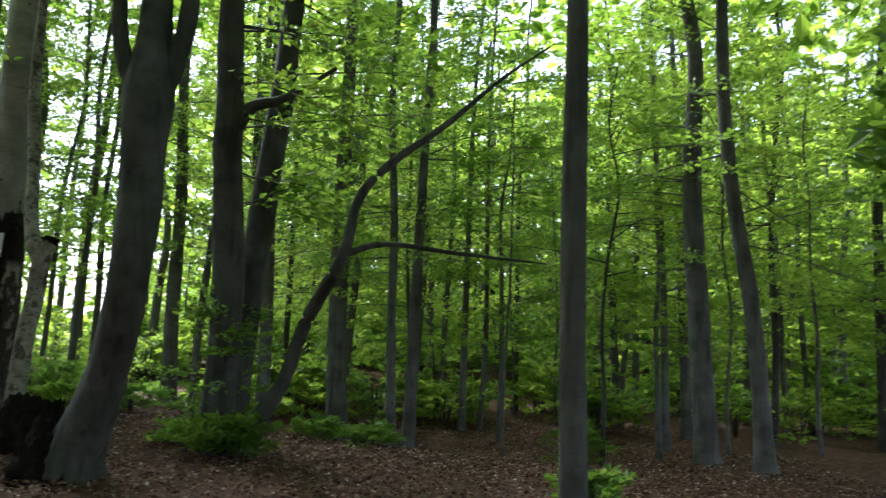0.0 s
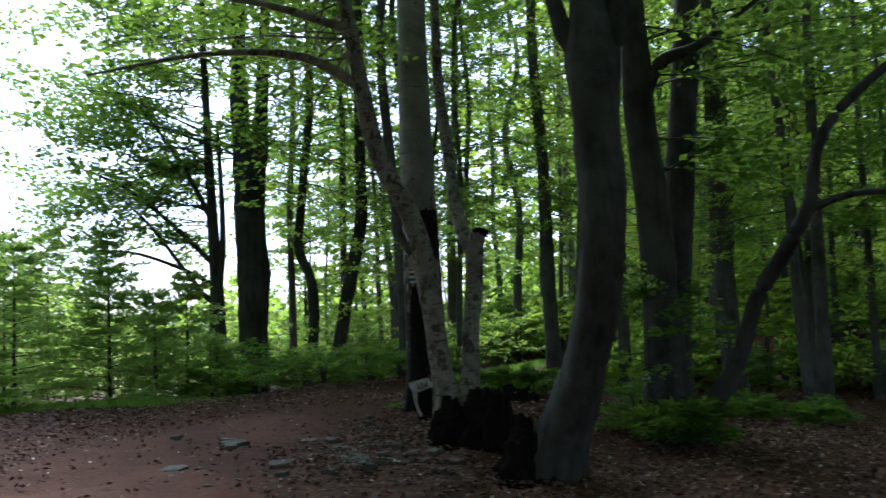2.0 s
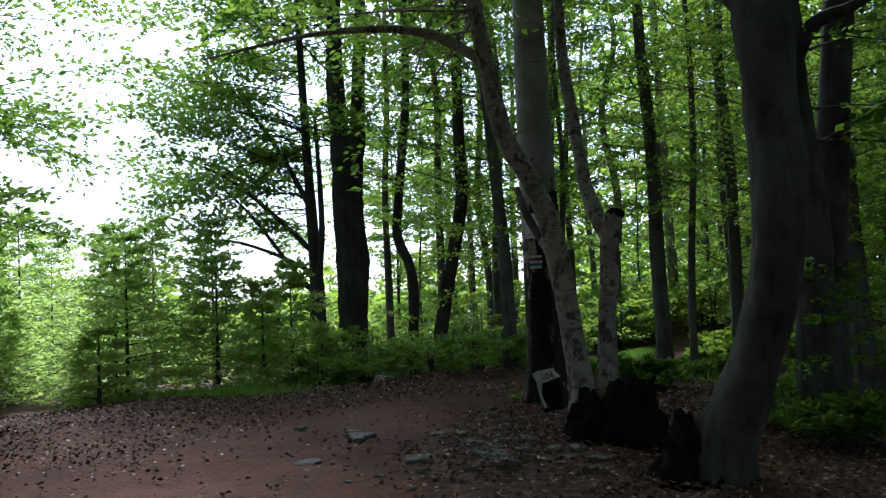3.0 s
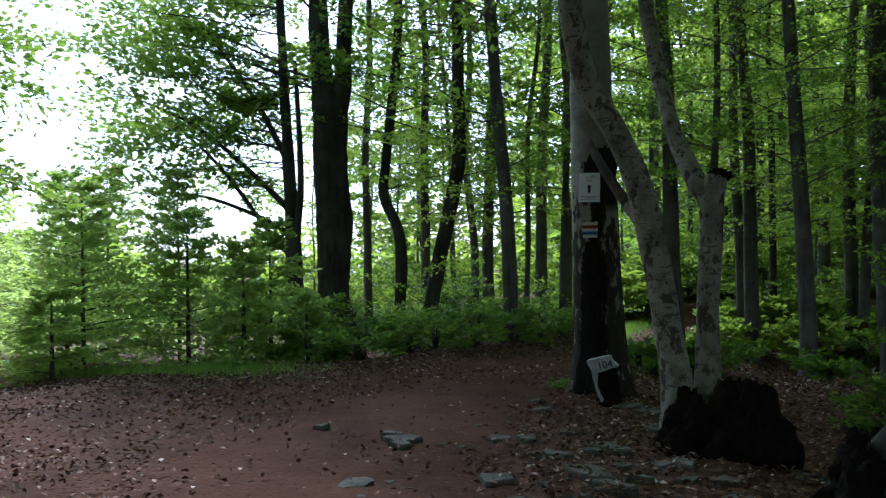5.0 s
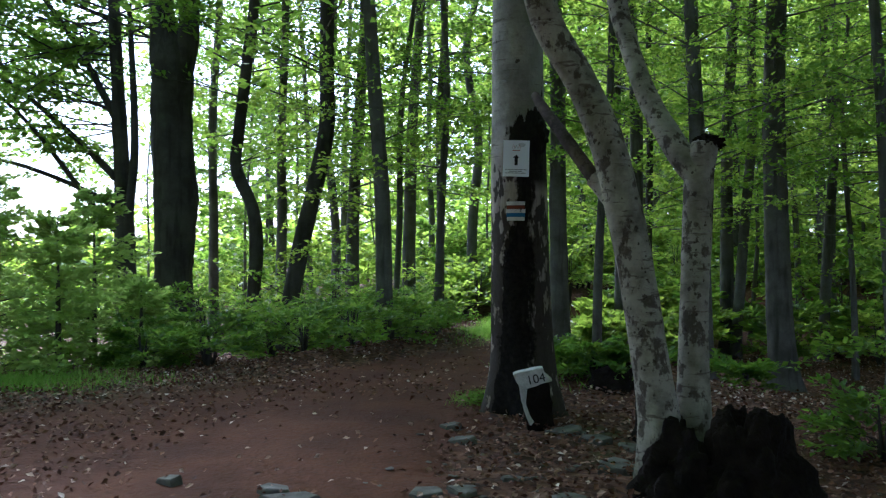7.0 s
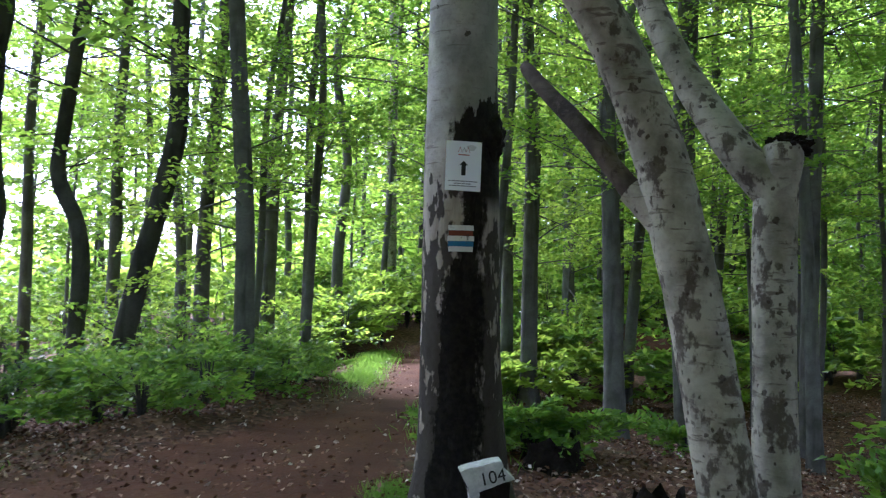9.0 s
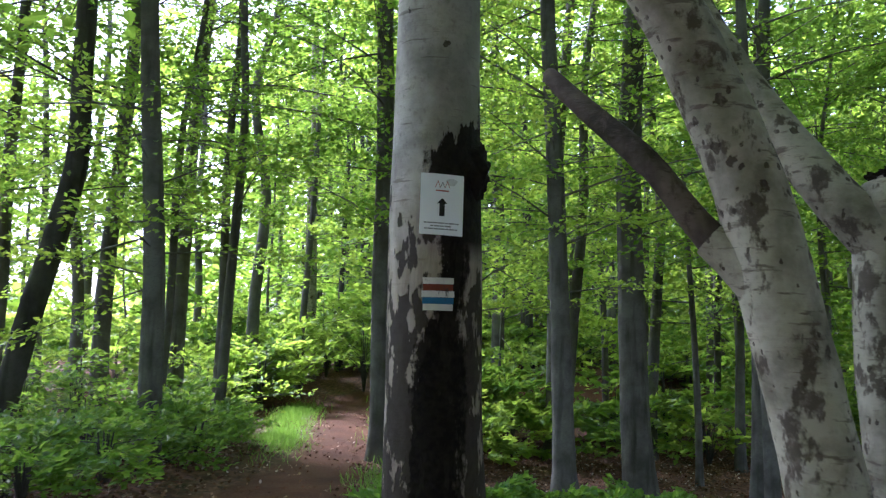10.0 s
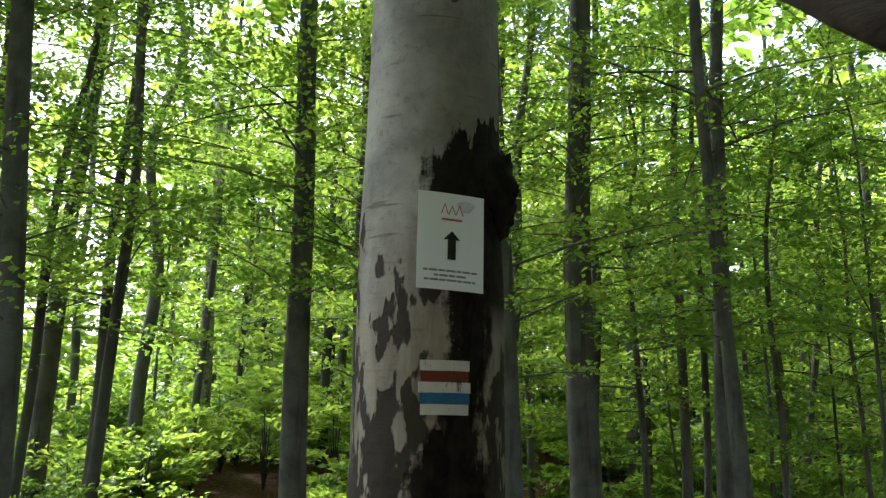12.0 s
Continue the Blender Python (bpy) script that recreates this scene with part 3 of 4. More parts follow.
tree("beech_tree", [(-2.44, 9.45, -0.6, 0.36), (-2.45, 9.42, 0.3, 0.24), (-2.46, 9.38, 1.0, 0.2), (-2.48, 9.32, 2.2, 0.175), (-2.56, 9.28, 3.2, 0.165), (-2.6, 9.25, 4.5, 0.15), (-2.8, 9.2, 9, 0.1)],
     "double-stemmed dark beech with a leafy foot", BARK_MOSSY_SHADED, sides=22, steps=8, lump=0.15, flare=0.5, seed=4,
     limbs=[[(-2.4, 9.6, 0.3, 0.2), (-2.36, 9.75, 1.2, 0.18), (-2.28, 9.82, 2.2, 0.165), (-2.18, 9.84, 3.2, 0.155), (-2.06, 9.86, 4.5, 0.14), (-1.8, 9.9, 9, 0.09)],
            [(-2.52, 9.28, 3.4, 0.08), (-2.3, 9.2, 3.75, 0.07), (-1.9, 9.1, 3.85, 0.05), (-1.3, 9.0, 4.2, 0.02)],
            [(-2.38, 9.3, -0.3, 0.13), (-1.78, 9.1, 0.5, 0.085), (-1.52, 9.0, 1.2, 0.075), (-1.24, 8.6, 1.65, 0.07), (-1.02, 8.4, 2.05, 0.06), (-0.9, 8.4, 2.6, 0.05), (-0.6, 8.5, 3.0, 0.045), (0.0, 8.6, 3.5, 0.035), (0.6, 8.8, 4.1, 0.02), (1.2, 9, 4.6, 0.008)],
            [(-1.04, 8.42, 2.0, 0.04), (-0.6, 8.4, 2.12, 0.03), (0.2, 8.4, 2.05, 0.02), (1.1, 8.4, 1.98, 0.008)]],
     crowns=[(2.2, 9, 40, 2.6, 110, 0.12, (-0.9, 1.3)), (8.5, 13, 34, 4.2, 60, 0.45, None), (0.1, 1.5, 24, 0.9, 60, 0.075, None)])
tree("beech_tree", upright(0.84, 5.07, 0.082, 12, (-0.02, 0), 0.02, 5), "slim straight grey beech trunk", sides=16, steps=10, lump=0.08, seed=5, crowns=[(3.5, 8.5, 26, 2.6, 110, 0.09, (-0.6, 2.2)), (8.5, 13, 14, 3.2, 40, 0.45, None)])

KNOWN = [  # x, y, radius, lean x, lean y
    (-9.97, 18.98, 0.13, 0.01, 0.01), (-9.3, 20.88, 0.14, 0.02, 0.01),
    (-2.12, 17.2, 0.2, -0.03, 0.01), (-2.5, 20.7, 0.13, 0, 0), (-2.3, 20.3, 0.1, 0.04, -0.02), (-2.9, 25.0, 0.15, -0.02, 0), (-5.69, 17.29, 0.15, -0.02, 0), (-0.53, 16.69, 0.12, 0.01, 0),
    (-0.9, 15.75, 0.09, -0.03, 0.01), (0.59, 19.8, 0.08, -0.01, 0.01), (4.2, 13.0, 0.17, -0.06, 0), (4.6, 11.8, 0.12, -0.09, 0.0), (1.05, 20.0, 0.06, 0, 0), (-0.6, 20.8, 0.1, 0.02, 0), (-5.0, 16.9, 0.07, 0.03, 0.02), (-8.4, 24.0, 0.13, 0.02, 0), (-7.9, 17.6, 0.07, 0.03, 0), (-8.9, 18.4, 0.06, 0.05, 0), (-8.3, 19.6, 0.08, 0.02, 0), (-11.6, 19.0, 0.11, 0.03, 0), (-11.0, 20.6, 0.1, 0, 0), (-13.0, 18.8, 0.1, 0.02, 0)]
for k, (x, y, r, lx, ly) in enumerate(KNOWN):
    tree("beech_tree", upright(x, y, r, 14, (lx, ly), 0.06, 22 + k), "slender grey beech with a high leafy crown" if r < 0.15 else "stout grey beech with a high leafy crown", seed=22 + k,
         group="beeches of the wood", crowns=[(6.5 if (x, y) in ((-8.4, 24.0), (-9.3, 20.88)) else 2.4, 9.5, 34, 2.4, 135, 0.09, None), (9, 14, 7, 3.2, 26, 0.45, None)])
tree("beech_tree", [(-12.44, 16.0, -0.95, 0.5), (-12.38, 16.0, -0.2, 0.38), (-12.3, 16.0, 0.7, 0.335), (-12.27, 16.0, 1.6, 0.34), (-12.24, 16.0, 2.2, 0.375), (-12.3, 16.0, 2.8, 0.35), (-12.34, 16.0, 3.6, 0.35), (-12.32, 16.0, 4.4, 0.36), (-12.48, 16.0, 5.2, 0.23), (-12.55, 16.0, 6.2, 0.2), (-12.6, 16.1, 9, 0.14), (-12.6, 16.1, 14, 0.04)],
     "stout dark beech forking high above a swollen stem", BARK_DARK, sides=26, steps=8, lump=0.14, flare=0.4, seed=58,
     limbs=[[(-12.18, 16.0, 4.2, 0.2), (-12.02, 16.0, 4.8, 0.18), (-11.97, 16.0, 5.6, 0.17), (-11.8, 16.0, 8, 0.12), (-11.6, 16.0, 12, 0.05)]],
     crowns=[(4.5, 10, 40, 3.6, 150, 0.13, (1.2, 5.6)), (9, 14, 16, 3.2, 40, 0.45, None)])
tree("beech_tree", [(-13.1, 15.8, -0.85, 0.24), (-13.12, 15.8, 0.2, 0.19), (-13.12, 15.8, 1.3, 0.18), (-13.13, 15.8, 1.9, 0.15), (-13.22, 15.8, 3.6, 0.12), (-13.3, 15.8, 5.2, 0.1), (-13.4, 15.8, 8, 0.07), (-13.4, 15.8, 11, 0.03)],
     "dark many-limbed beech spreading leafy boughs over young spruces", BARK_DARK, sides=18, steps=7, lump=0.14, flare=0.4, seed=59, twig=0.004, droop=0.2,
     limbs=[[(-13.12, 15.8, 1.5, 0.08), (-13.4, 15.7, 1.75, 0.06), (-13.75, 15.6, 2.2, 0.05), (-14.6, 15.3, 3.4, 0.035), (-15.6, 15.0, 4.4, 0.015)], [(-13.16, 15.8, 2.4, 0.07), (-14.0, 15.5, 3.3, 0.05), (-15.2, 15.2, 4.3, 0.035), (-16.6, 14.8, 5.0, 0.012)],
            [(-13.12, 15.8, 1.9, 0.06), (-13.9, 15.6, 2.35, 0.045), (-15.1, 15.2, 2.8, 0.03), (-16.6, 14.9, 2.9, 0.01)], [(-13.1, 15.8, 1.4, 0.09), (-12.95, 15.7, 2.0, 0.08), (-12.85, 15.7, 3.2, 0.07), (-12.95, 15.7, 5.5, 0.04)],
            [(-13.2, 15.8, 3.4, 0.07), (-13.9, 15.6, 4.8, 0.05), (-14.9, 15.4, 6.2, 0.03), (-15.8, 15.2, 7.2, 0.01)]],
     crowns=[(2.9, 10, 66, 4.2, 270, 0.135, (2.5, 3.95)), (2.6, 5, 14, 2.2, 160, 0.11, (2.5, 3.9))])
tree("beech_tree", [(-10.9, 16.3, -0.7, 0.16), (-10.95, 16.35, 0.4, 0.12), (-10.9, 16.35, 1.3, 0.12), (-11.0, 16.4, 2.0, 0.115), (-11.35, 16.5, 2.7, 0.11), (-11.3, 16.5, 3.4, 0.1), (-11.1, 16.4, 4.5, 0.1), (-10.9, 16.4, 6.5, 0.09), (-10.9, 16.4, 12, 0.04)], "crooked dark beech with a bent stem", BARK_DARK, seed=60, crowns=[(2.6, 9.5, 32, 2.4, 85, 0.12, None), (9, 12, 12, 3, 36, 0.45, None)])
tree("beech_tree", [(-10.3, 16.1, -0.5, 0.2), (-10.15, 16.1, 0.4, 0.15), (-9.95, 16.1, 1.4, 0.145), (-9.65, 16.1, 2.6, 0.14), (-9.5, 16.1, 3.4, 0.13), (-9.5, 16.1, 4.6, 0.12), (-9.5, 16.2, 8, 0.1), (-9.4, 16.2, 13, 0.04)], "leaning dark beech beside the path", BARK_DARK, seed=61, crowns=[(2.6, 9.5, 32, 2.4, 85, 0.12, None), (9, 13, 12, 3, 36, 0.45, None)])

tree("beech_tree", upright(-7.45, 27.2, 0.16, 14, (0.0, 0), 0.05, 62), "pale silvery beech at the far end of the path", BARK_PALE, LEAF_SUNLIT, seed=62, crowns=[(3.5, 9.5, 20, 2.4, 60, 0.15, None)])

# The wood behind
rng = np.random.default_rng(7)
spots = [(x, y) for x, y, *_ in KNOWN] + [(-12.2, 16), (-13.1, 16), (-11, 16.4), (-10, 16.1), (-5.5, 10.1), (-4.4, 8.2), (-2.4, 9.5), (-2.7, 6.7), (0.84, 5)]


def off_path(x, y):
    """Metres from the bare ground, negative on it."""
    return -float(min(-side_of(PATH_LEFT, np.array(x), np.array(y)), side_of(PATH_RIGHT, np.array(x), np.array(y))))


made = 0
for tries in range(9000):
    x, y = rng.uniform(-27, 30), rng.uniform(8, 50)
    if off_path(x, y) < 1.0 or (x < -9 and (y < 17 - 0.5 * (x + 9) or y > 30)) or (x < 3 and y < 15.5) or (x >= 3 and y < 14.5) or x > 5 + y * 0.75 or (x < -12.5 and (y < 19.5 or x < -17)):
        continue
    ahead, beside = -0.61 * (x + 6.4) + 0.79 * (y - 19.5), 0.79 * (x + 6.4) + 0.61 * (y - 19.5)
    if 1.0 < ahead < 10 and abs(beside) < 2.5:  # the gap through which the sun reaches the path
        continue
    far = math.hypot(x + 3, y - 3)
    if min(math.hypot(x - a, y - b) for a, b in spots) < (1.6 if far < 24 else 2.2):
        continue
    spots.append((x, y))
    r = float(rng.choice([0.03, 0.04, 0.055, 0.08, 0.11, 0.13])) if y < 30 else float(rng.uniform(0.06, 0.15))
    thin = r < 0.06
    size = 0.088 if far < 18 else 0.13 if far < 26 else 0.25 if far < 36 else 0.36
    count = 150 if far < 18 else 95 if far < 26 else 40 if far < 36 else 26
    tree("beech_sapling" if thin else "beech_tree", upright(x, y, r, 8 if thin else 14, tuple(rng.normal(0, 0.03, 2)), 0.045, 200 + made), "thin young beech with layered green leaves" if thin else "grey beech of the wood with layered green leaves",
         BARK_DARK if rng.random() < 0.3 else BARK, LEAF_SUNLIT if rng.random() < (0.75 if x > -6 else 0.45) else LEAF, sides=7 if far > 20 else 12, steps=4, lump=0.06, seed=200 + made, category="young beech" if thin else "beech tree", group="beeches of the wood",
         crowns=[(0.9 if y < 22 else 0.4, 7.5, 30, 2.1, count, size, None)] if thin else [(1.3 if y < 22 else 0.8, 9.5, 34, 2.5, count, size, None), (9, 14, 6, 3.2, 24, 0.5, None)])
    made += 1
    if made >= 190:
        break


def shrub(x, y, height, width, boughs_n, leaves, size, seed, leaf=LEAF, name="beech_shrub", label="low leafy beech shrub growing from the forest floor"):
    """A low bush: stems from one foot, each with flat leafy sprays."""
    rng = np.random.default_rng(seed)
    t = thing(name, (x, y, float(lie(x, y))), label, "shrub", "shrubs of the wood")
    z = rng.uniform(0.15, 1.0, boughs_n) * height
    a = rng.uniform(0, 2 * math.pi, boughs_n)
    w = np.stack([np.cos(a), np.sin(a), rng.normal(0.35, 0.2, boughs_n)], 1)
    s = np.stack([np.cos(a) * 0.08 * width, np.sin(a) * 0.08 * width, z * 0.8], 1)
    L = width * rng.uniform(0.5, 1.1, boughs_n) * (1.1 - 0.5 * z / height)
    stems = [tube([(0, 0, -0.1, 0.012), (*(q * [0.5, 0.5, 0.5]), 0.01), (*q, 0.006)], 4, 1) for q in s]
    tagged(piece("stem_wood", mesh_of("stem_wood", *joined(stems + bough_tubes(s, w, L, 0.2, 0.008, 3))), BARK_DARK, t), kind="stuff")
    piece("crown", leaf_mesh("crown", sprays(rng, s, w, L, leaves, size, 0.22, 6, 0.45, 0.5)), leaf, t)
    return t


made = 0
rng = np.random.default_rng(17)
for tries in range(9000):
    x, y = rng.uniform(-20, 22), rng.uniform(11, 40)
    o = off_path(x, y)
    if o < 1.7 or (x < -9 and y < 14 - 0.6 * (x + 9)) or (x < -12 and y > 26) or x > 5 + y * 0.6 or (x > -6 and y < 19.5):
        continue
    near = y < 22
    shrub(x, y, rng.uniform(0.8, 2.6), rng.uniform(0.9, 1.6), 16, 46 if near else 26, 0.1 if near else 0.22, 700 + made, LEAF_SUNLIT if rng.random() < 0.35 else LEAF)
    made += 1
    if made >= 150:
        break
for k, (x, y, h, w) in enumerate([(-8.0, 22.5, 1.6, 1.2), (-7.4, 24.5, 2.0, 1.4), (-6.0, 25.5, 2.2, 1.5), (-4.4, 27.0, 2.4, 1.6), (-8.6, 25.5, 2.4, 1.6), (-3.0, 28.0, 2.2, 1.6), (-7.0, 27.5, 2.6, 1.8), (-5.4, 28.5, 2.6, 1.8), (-4.6, 20.6, 0.9, 0.8), (-3.8, 21.0, 1.2, 1.0), (-5.0, 18.2, 0.6, 0.7), (-4.9, 19.4, 0.7, 0.8), (-4.8, 22.2, 0.9, 0.9), (-4.3, 23.6, 1.2, 1.1), (-3.6, 24.8, 1.3, 1.2), (-3.2, 22.6, 1.3, 1.2), (-4.2, 18.8, 0.8, 0.9), (-3.4, 20.0, 1.0, 1.0)]):
    shrub(x, y, h, w, 20, 60, 0.15, 980 + k, LEAF_SUNLIT)
made = 0
while made < 46:
    x, y = rng.uniform(-10, 9), rng.uniform(19.5, 36)
    if off_path(x, y) < 1.5:
        continue
    shrub(x, y, rng.uniform(0.7, 1.9), rng.uniform(1.0, 1.7), 18, 40, 0.17, 1100 + made, LEAF_SUNLIT if rng.random() < 0.6 else LEAF)
    made += 1
# shrubs that close the edge of the clearing
for k, (x, y, h, w) in enumerate([(-9.9, 12.9, 0.9, 1.0), (-10.6, 14.0, 1.2, 1.2), (-9.3, 14.2, 0.8, 0.9), (-8.7, 16.2, 0.7, 0.8), (-11.6, 14.6, 1.3, 1.2), (-8.6, 18.0, 0.9, 0.9), (-10.4, 12.1, 0.6, 0.7), (-12.6, 14.9, 1.2, 1.2), (-8.5, 12.6, 0.55, 0.8), (-8.2, 13.6, 0.7, 0.9), (-8.0, 14.6, 0.6, 0.8), (-7.8, 15.6, 0.7, 0.8), (-8.9, 15.2, 1.1, 1.0), (-9.2, 13.2, 0.9, 1.0), (-7.7, 16.6, 0.6, 0.7), (-8.3, 17.2, 1.0, 0.9), (-9.6, 12.2, 0.5, 0.8), (-9.7, 17.2, 1.3, 1.1)]):
    shrub(x, y, h, w, 20, 60, 0.085, 900 + k)


def far_woods():
    """Foliage of the wood too far off to tell its trees apart."""
    rng = np.random.default_rng(77)
    n = 58000
    a = rng.uniform(radians(-62), radians(19), n)
    d = rng.uniform(44, 60, n)
    x, y = -4 - d * np.sin(a), 4 + d * np.cos(a)
    z = rng.uniform(-1, 17, n)
    keep = (np.array([noise.noise((u * 0.35, v * 0.35, w * 0.6)) for u, v, w in zip(x, y, z)]) > 0.1 - 0.4 * (z < 5))
    p = np.stack([x, y, z], 1)[keep]
    w = rng.normal(0, 1, (len(p), 3)) * [1, 1, 0.2]
    tagged(piece("far_woods", leaf_mesh("far_woods", leaf_quads(p, w, 0.8, rng, 0.6, 0.6)), LEAF_SUNLIT), "distant green foliage of the beech wood", "woods", kind="stuff")


far_woods()


def far_thicket():
    """Low scrub that ends the view across the open slope."""
    rng = np.random.default_rng(78)
    n = 16000
    a = rng.uniform(radians(8), radians(75), n)
    d = rng.uniform(30, 42, n)
    x, y = -4 - d * np.sin(a), 4 + d * np.cos(a)
    top = 1.9 + 1.6 * np.sin(a * 23) * np.sin(a * 9 + 1)
    p = np.stack([x, y, rng.uniform(-2.2, 1, n) + rng.uniform(0, 1, n) ** 1.5 * top], 1)
    w = rng.normal(0, 1, (n, 3)) * [1, 1, 0.3]
    tagged(piece("far_thicket", leaf_mesh("far_thicket", leaf_quads(p, w, 0.5, rng, 0.8, 0.6)), LEAF_SUNLIT), "light green scrub far down the open slope", "thicket", kind="stuff")


far_thicket()

# Unseen trees added round behind the walker, to roof and shade the clearing
for k, (x, y) in enumerate([(-17, 6), (-20, 4.5), (-18, 1.5), (-21, -1), (-25, 3), (-16, -8), (-22, -8), (3, -2), (6.5, 2), (9, 7), (1, -6), (-4, -4), (-8, -7), (9, -5), (-3, -10), (12, 3), (5, -10), (-12, -5), (-9, -12), (5.5, 7.5), (7.5, 13), (-9.5, 0.5), (-13, -1), (-7.5, -2.5), (-0.5, -2.5), (-17, -4), (3, 2.5)]):
    tree("beech_tree", upright(x, y, 0.17, 14, (0, 0), 0.06, 800 + k), "unseen added beech whose broad dense crown shades the clearing", seed=800 + k, sides=10, steps=4, group="beeches of the wood",
         crowns=[(1.2, 8, 36, 2.8, 36, 0.45, (-1.2, 1.2) if x > 4 else (math.pi, 2 * math.pi)), (7.5, 14, 40, 5.0, 52, 0.5, None)])


# ---- young spruces at the edge of the clearing ----
def spruce(x, y, height, width, seed):
    rng = np.random.default_rng(seed)
    z0 = float(lie(x, y))
    t = thing("young_spruce", (x, y, z0), "young light green spruce at the edge of the clearing", "spruce", "young spruces")
    pts = [(0, 0, -0.1, 0.04), (0, 0, height * 0.5, 0.025), (0, 0, height, 0.005)]
    piece("trunk", mesh_of("trunk", *tube(pts, 8, 3)), BARK_DARK, t)
    tiers = np.repeat(np.arange(0.1, height * 0.97, 0.21), 9)
    n = len(tiers)
    z = tiers + rng.normal(0, 0.035, n)
    a = rng.uniform(0, 2 * math.pi, n)
    L = (1.15 * width * np.clip(1 - z / height, 0, 1) ** 0.75 + 0.12) * rng.uniform(0.45, 1.2, n)
    w = np.stack([np.cos(a), np.sin(a), rng.normal(0.16, 0.1, n) + 0.35 * (z / height) ** 3], 1)
    s = np.stack([z * 0, z * 0, z], 1)
    tagged(piece("bough_wood", mesh_of("bough_wood", *joined(bough_tubes(s[::3], w[::3], L[::3], 0.15, 0.01, 4))), BARK_DARK, t), kind="stuff")
    q = sprays(rng, s, w, L, 36, 0.1, 0.14, 9, 0.45, 0.9)
    piece("crown", leaf_mesh("crown", q), NEEDLE, t)
    return t


for k, (x, y, h, w) in enumerate([(-11.2, 11.6, 1.9, 0.75), (-12.6, 12.0, 2.6, 1.0), (-13.8, 11.0, 3.0, 1.2), (-15.5, 12.2, 3.4, 1.3), (-12.0, 13.4, 2.6, 1.0), (-14.2, 13.6, 3.6, 1.3), (-16.5, 10.2, 3.2, 1.3), (-18.2, 12.0, 4.0, 1.5),
                                  (-17.0, 14.6, 4.2, 1.5), (-11.0, 13.0, 1.3, 0.6), (-15.4, 9.6, 2.2, 1.0), (-19.5, 9.5, 3.8, 1.5), (-20.5, 14.5, 4.5, 1.7), (-13.2, 9.9, 1.3, 0.6), (-21.5, 11, 4.4, 1.6), (-23, 8.5, 4, 1.6)]):
    spruce(x, y, h, w, 400 + k)

# Beeches at the edge of the clearing, their boughs hanging over it
tree("beech_tree", upright(-13.4, 6.5, 0.2, 12, (0.02, 0), 0.05, 500), "beech at the clearing with low spreading boughs", seed=500, twig=0.0035, droop=0.3, crowns=[(2.2, 8.5, 44, 3.8, 220, 0.1, (-0.3, 1.7))])



# ---- ground cover ----
def make_litter():
    rng = np.random.default_rng(31)
    x, y = rng.uniform(-13, 6, 250000), rng.uniform(2, 22, 250000)
    t = trodden(x, y)
    clump = np.array([noise.noise((a * 0.8, b * 0.8, 5)) for a, b in zip(x, y)])
    keep = rng.uniform(0, 1, len(x)) < np.clip(0.6 - 0.55 * t + clump * 0.35 + np.clip((-7.3 - x) / 4, 0, 0.3), 0.035, 1) * np.where(y > 12, 0.5, 1)
    x, y = x[keep], y[keep]
    p = np.stack([x, y, lie(x, y) + 0.03 + rng.uniform(0, 0.02, len(x))], 1)
    a = rng.uniform(0, 2 * math.pi, len(x))
    q = leaf_quads(p, np.stack([np.cos(a), np.sin(a), 0 * a], 1), 0.046, rng, 0.6, 0.62)
    tagged(piece("fallen_leaves", leaf_mesh("fallen_leaves", q), LITTER), "dry brown beech leaves scattered over the soil", "leaf litter", kind="stuff")


make_litter()


def rock_mesh(seed, flat):
    bm = bmesh.new()
    bmesh.ops.create_icosphere(bm, subdivisions=2, radius=1)
    for v in bm.verts:
        d = v.co.normalized()
        r = 0.8 + 0.35 * noise.noise(d * 1.3 + Vector((seed * 3.7, 0, 0))) + 0.12 * noise.noise(d * 4 + Vector((0, seed, 0)))
        v.co = d * r
        v.co.z = max(min(v.co.z, 0.5), -0.5) * flat
    me = bpy.data.meshes.new("stone")
    bm.to_mesh(me)
    bm.free()
    me.materials.append(STONE)
    return me


ROCKS = [rock_mesh(s, 0.42) for s in range(6)]


def stone(x, y, size, seed, turn=0.0, up=0.0):
    ob = new("flat_stone", ROCKS[seed % 6])
    ob.location = (x, y, float(lie(x, y)) + size * 0.05 + up)
    ob.rotation_euler = (0.15 * math.sin(seed * 2.3), 0.15 * math.cos(seed * 1.7), turn + seed)
    ob.scale = (size, size * 0.7, size * 0.6)
    return tagged(ob, "flat grey stone half sunk in the leaf litter", "stone", "stones beside the path")


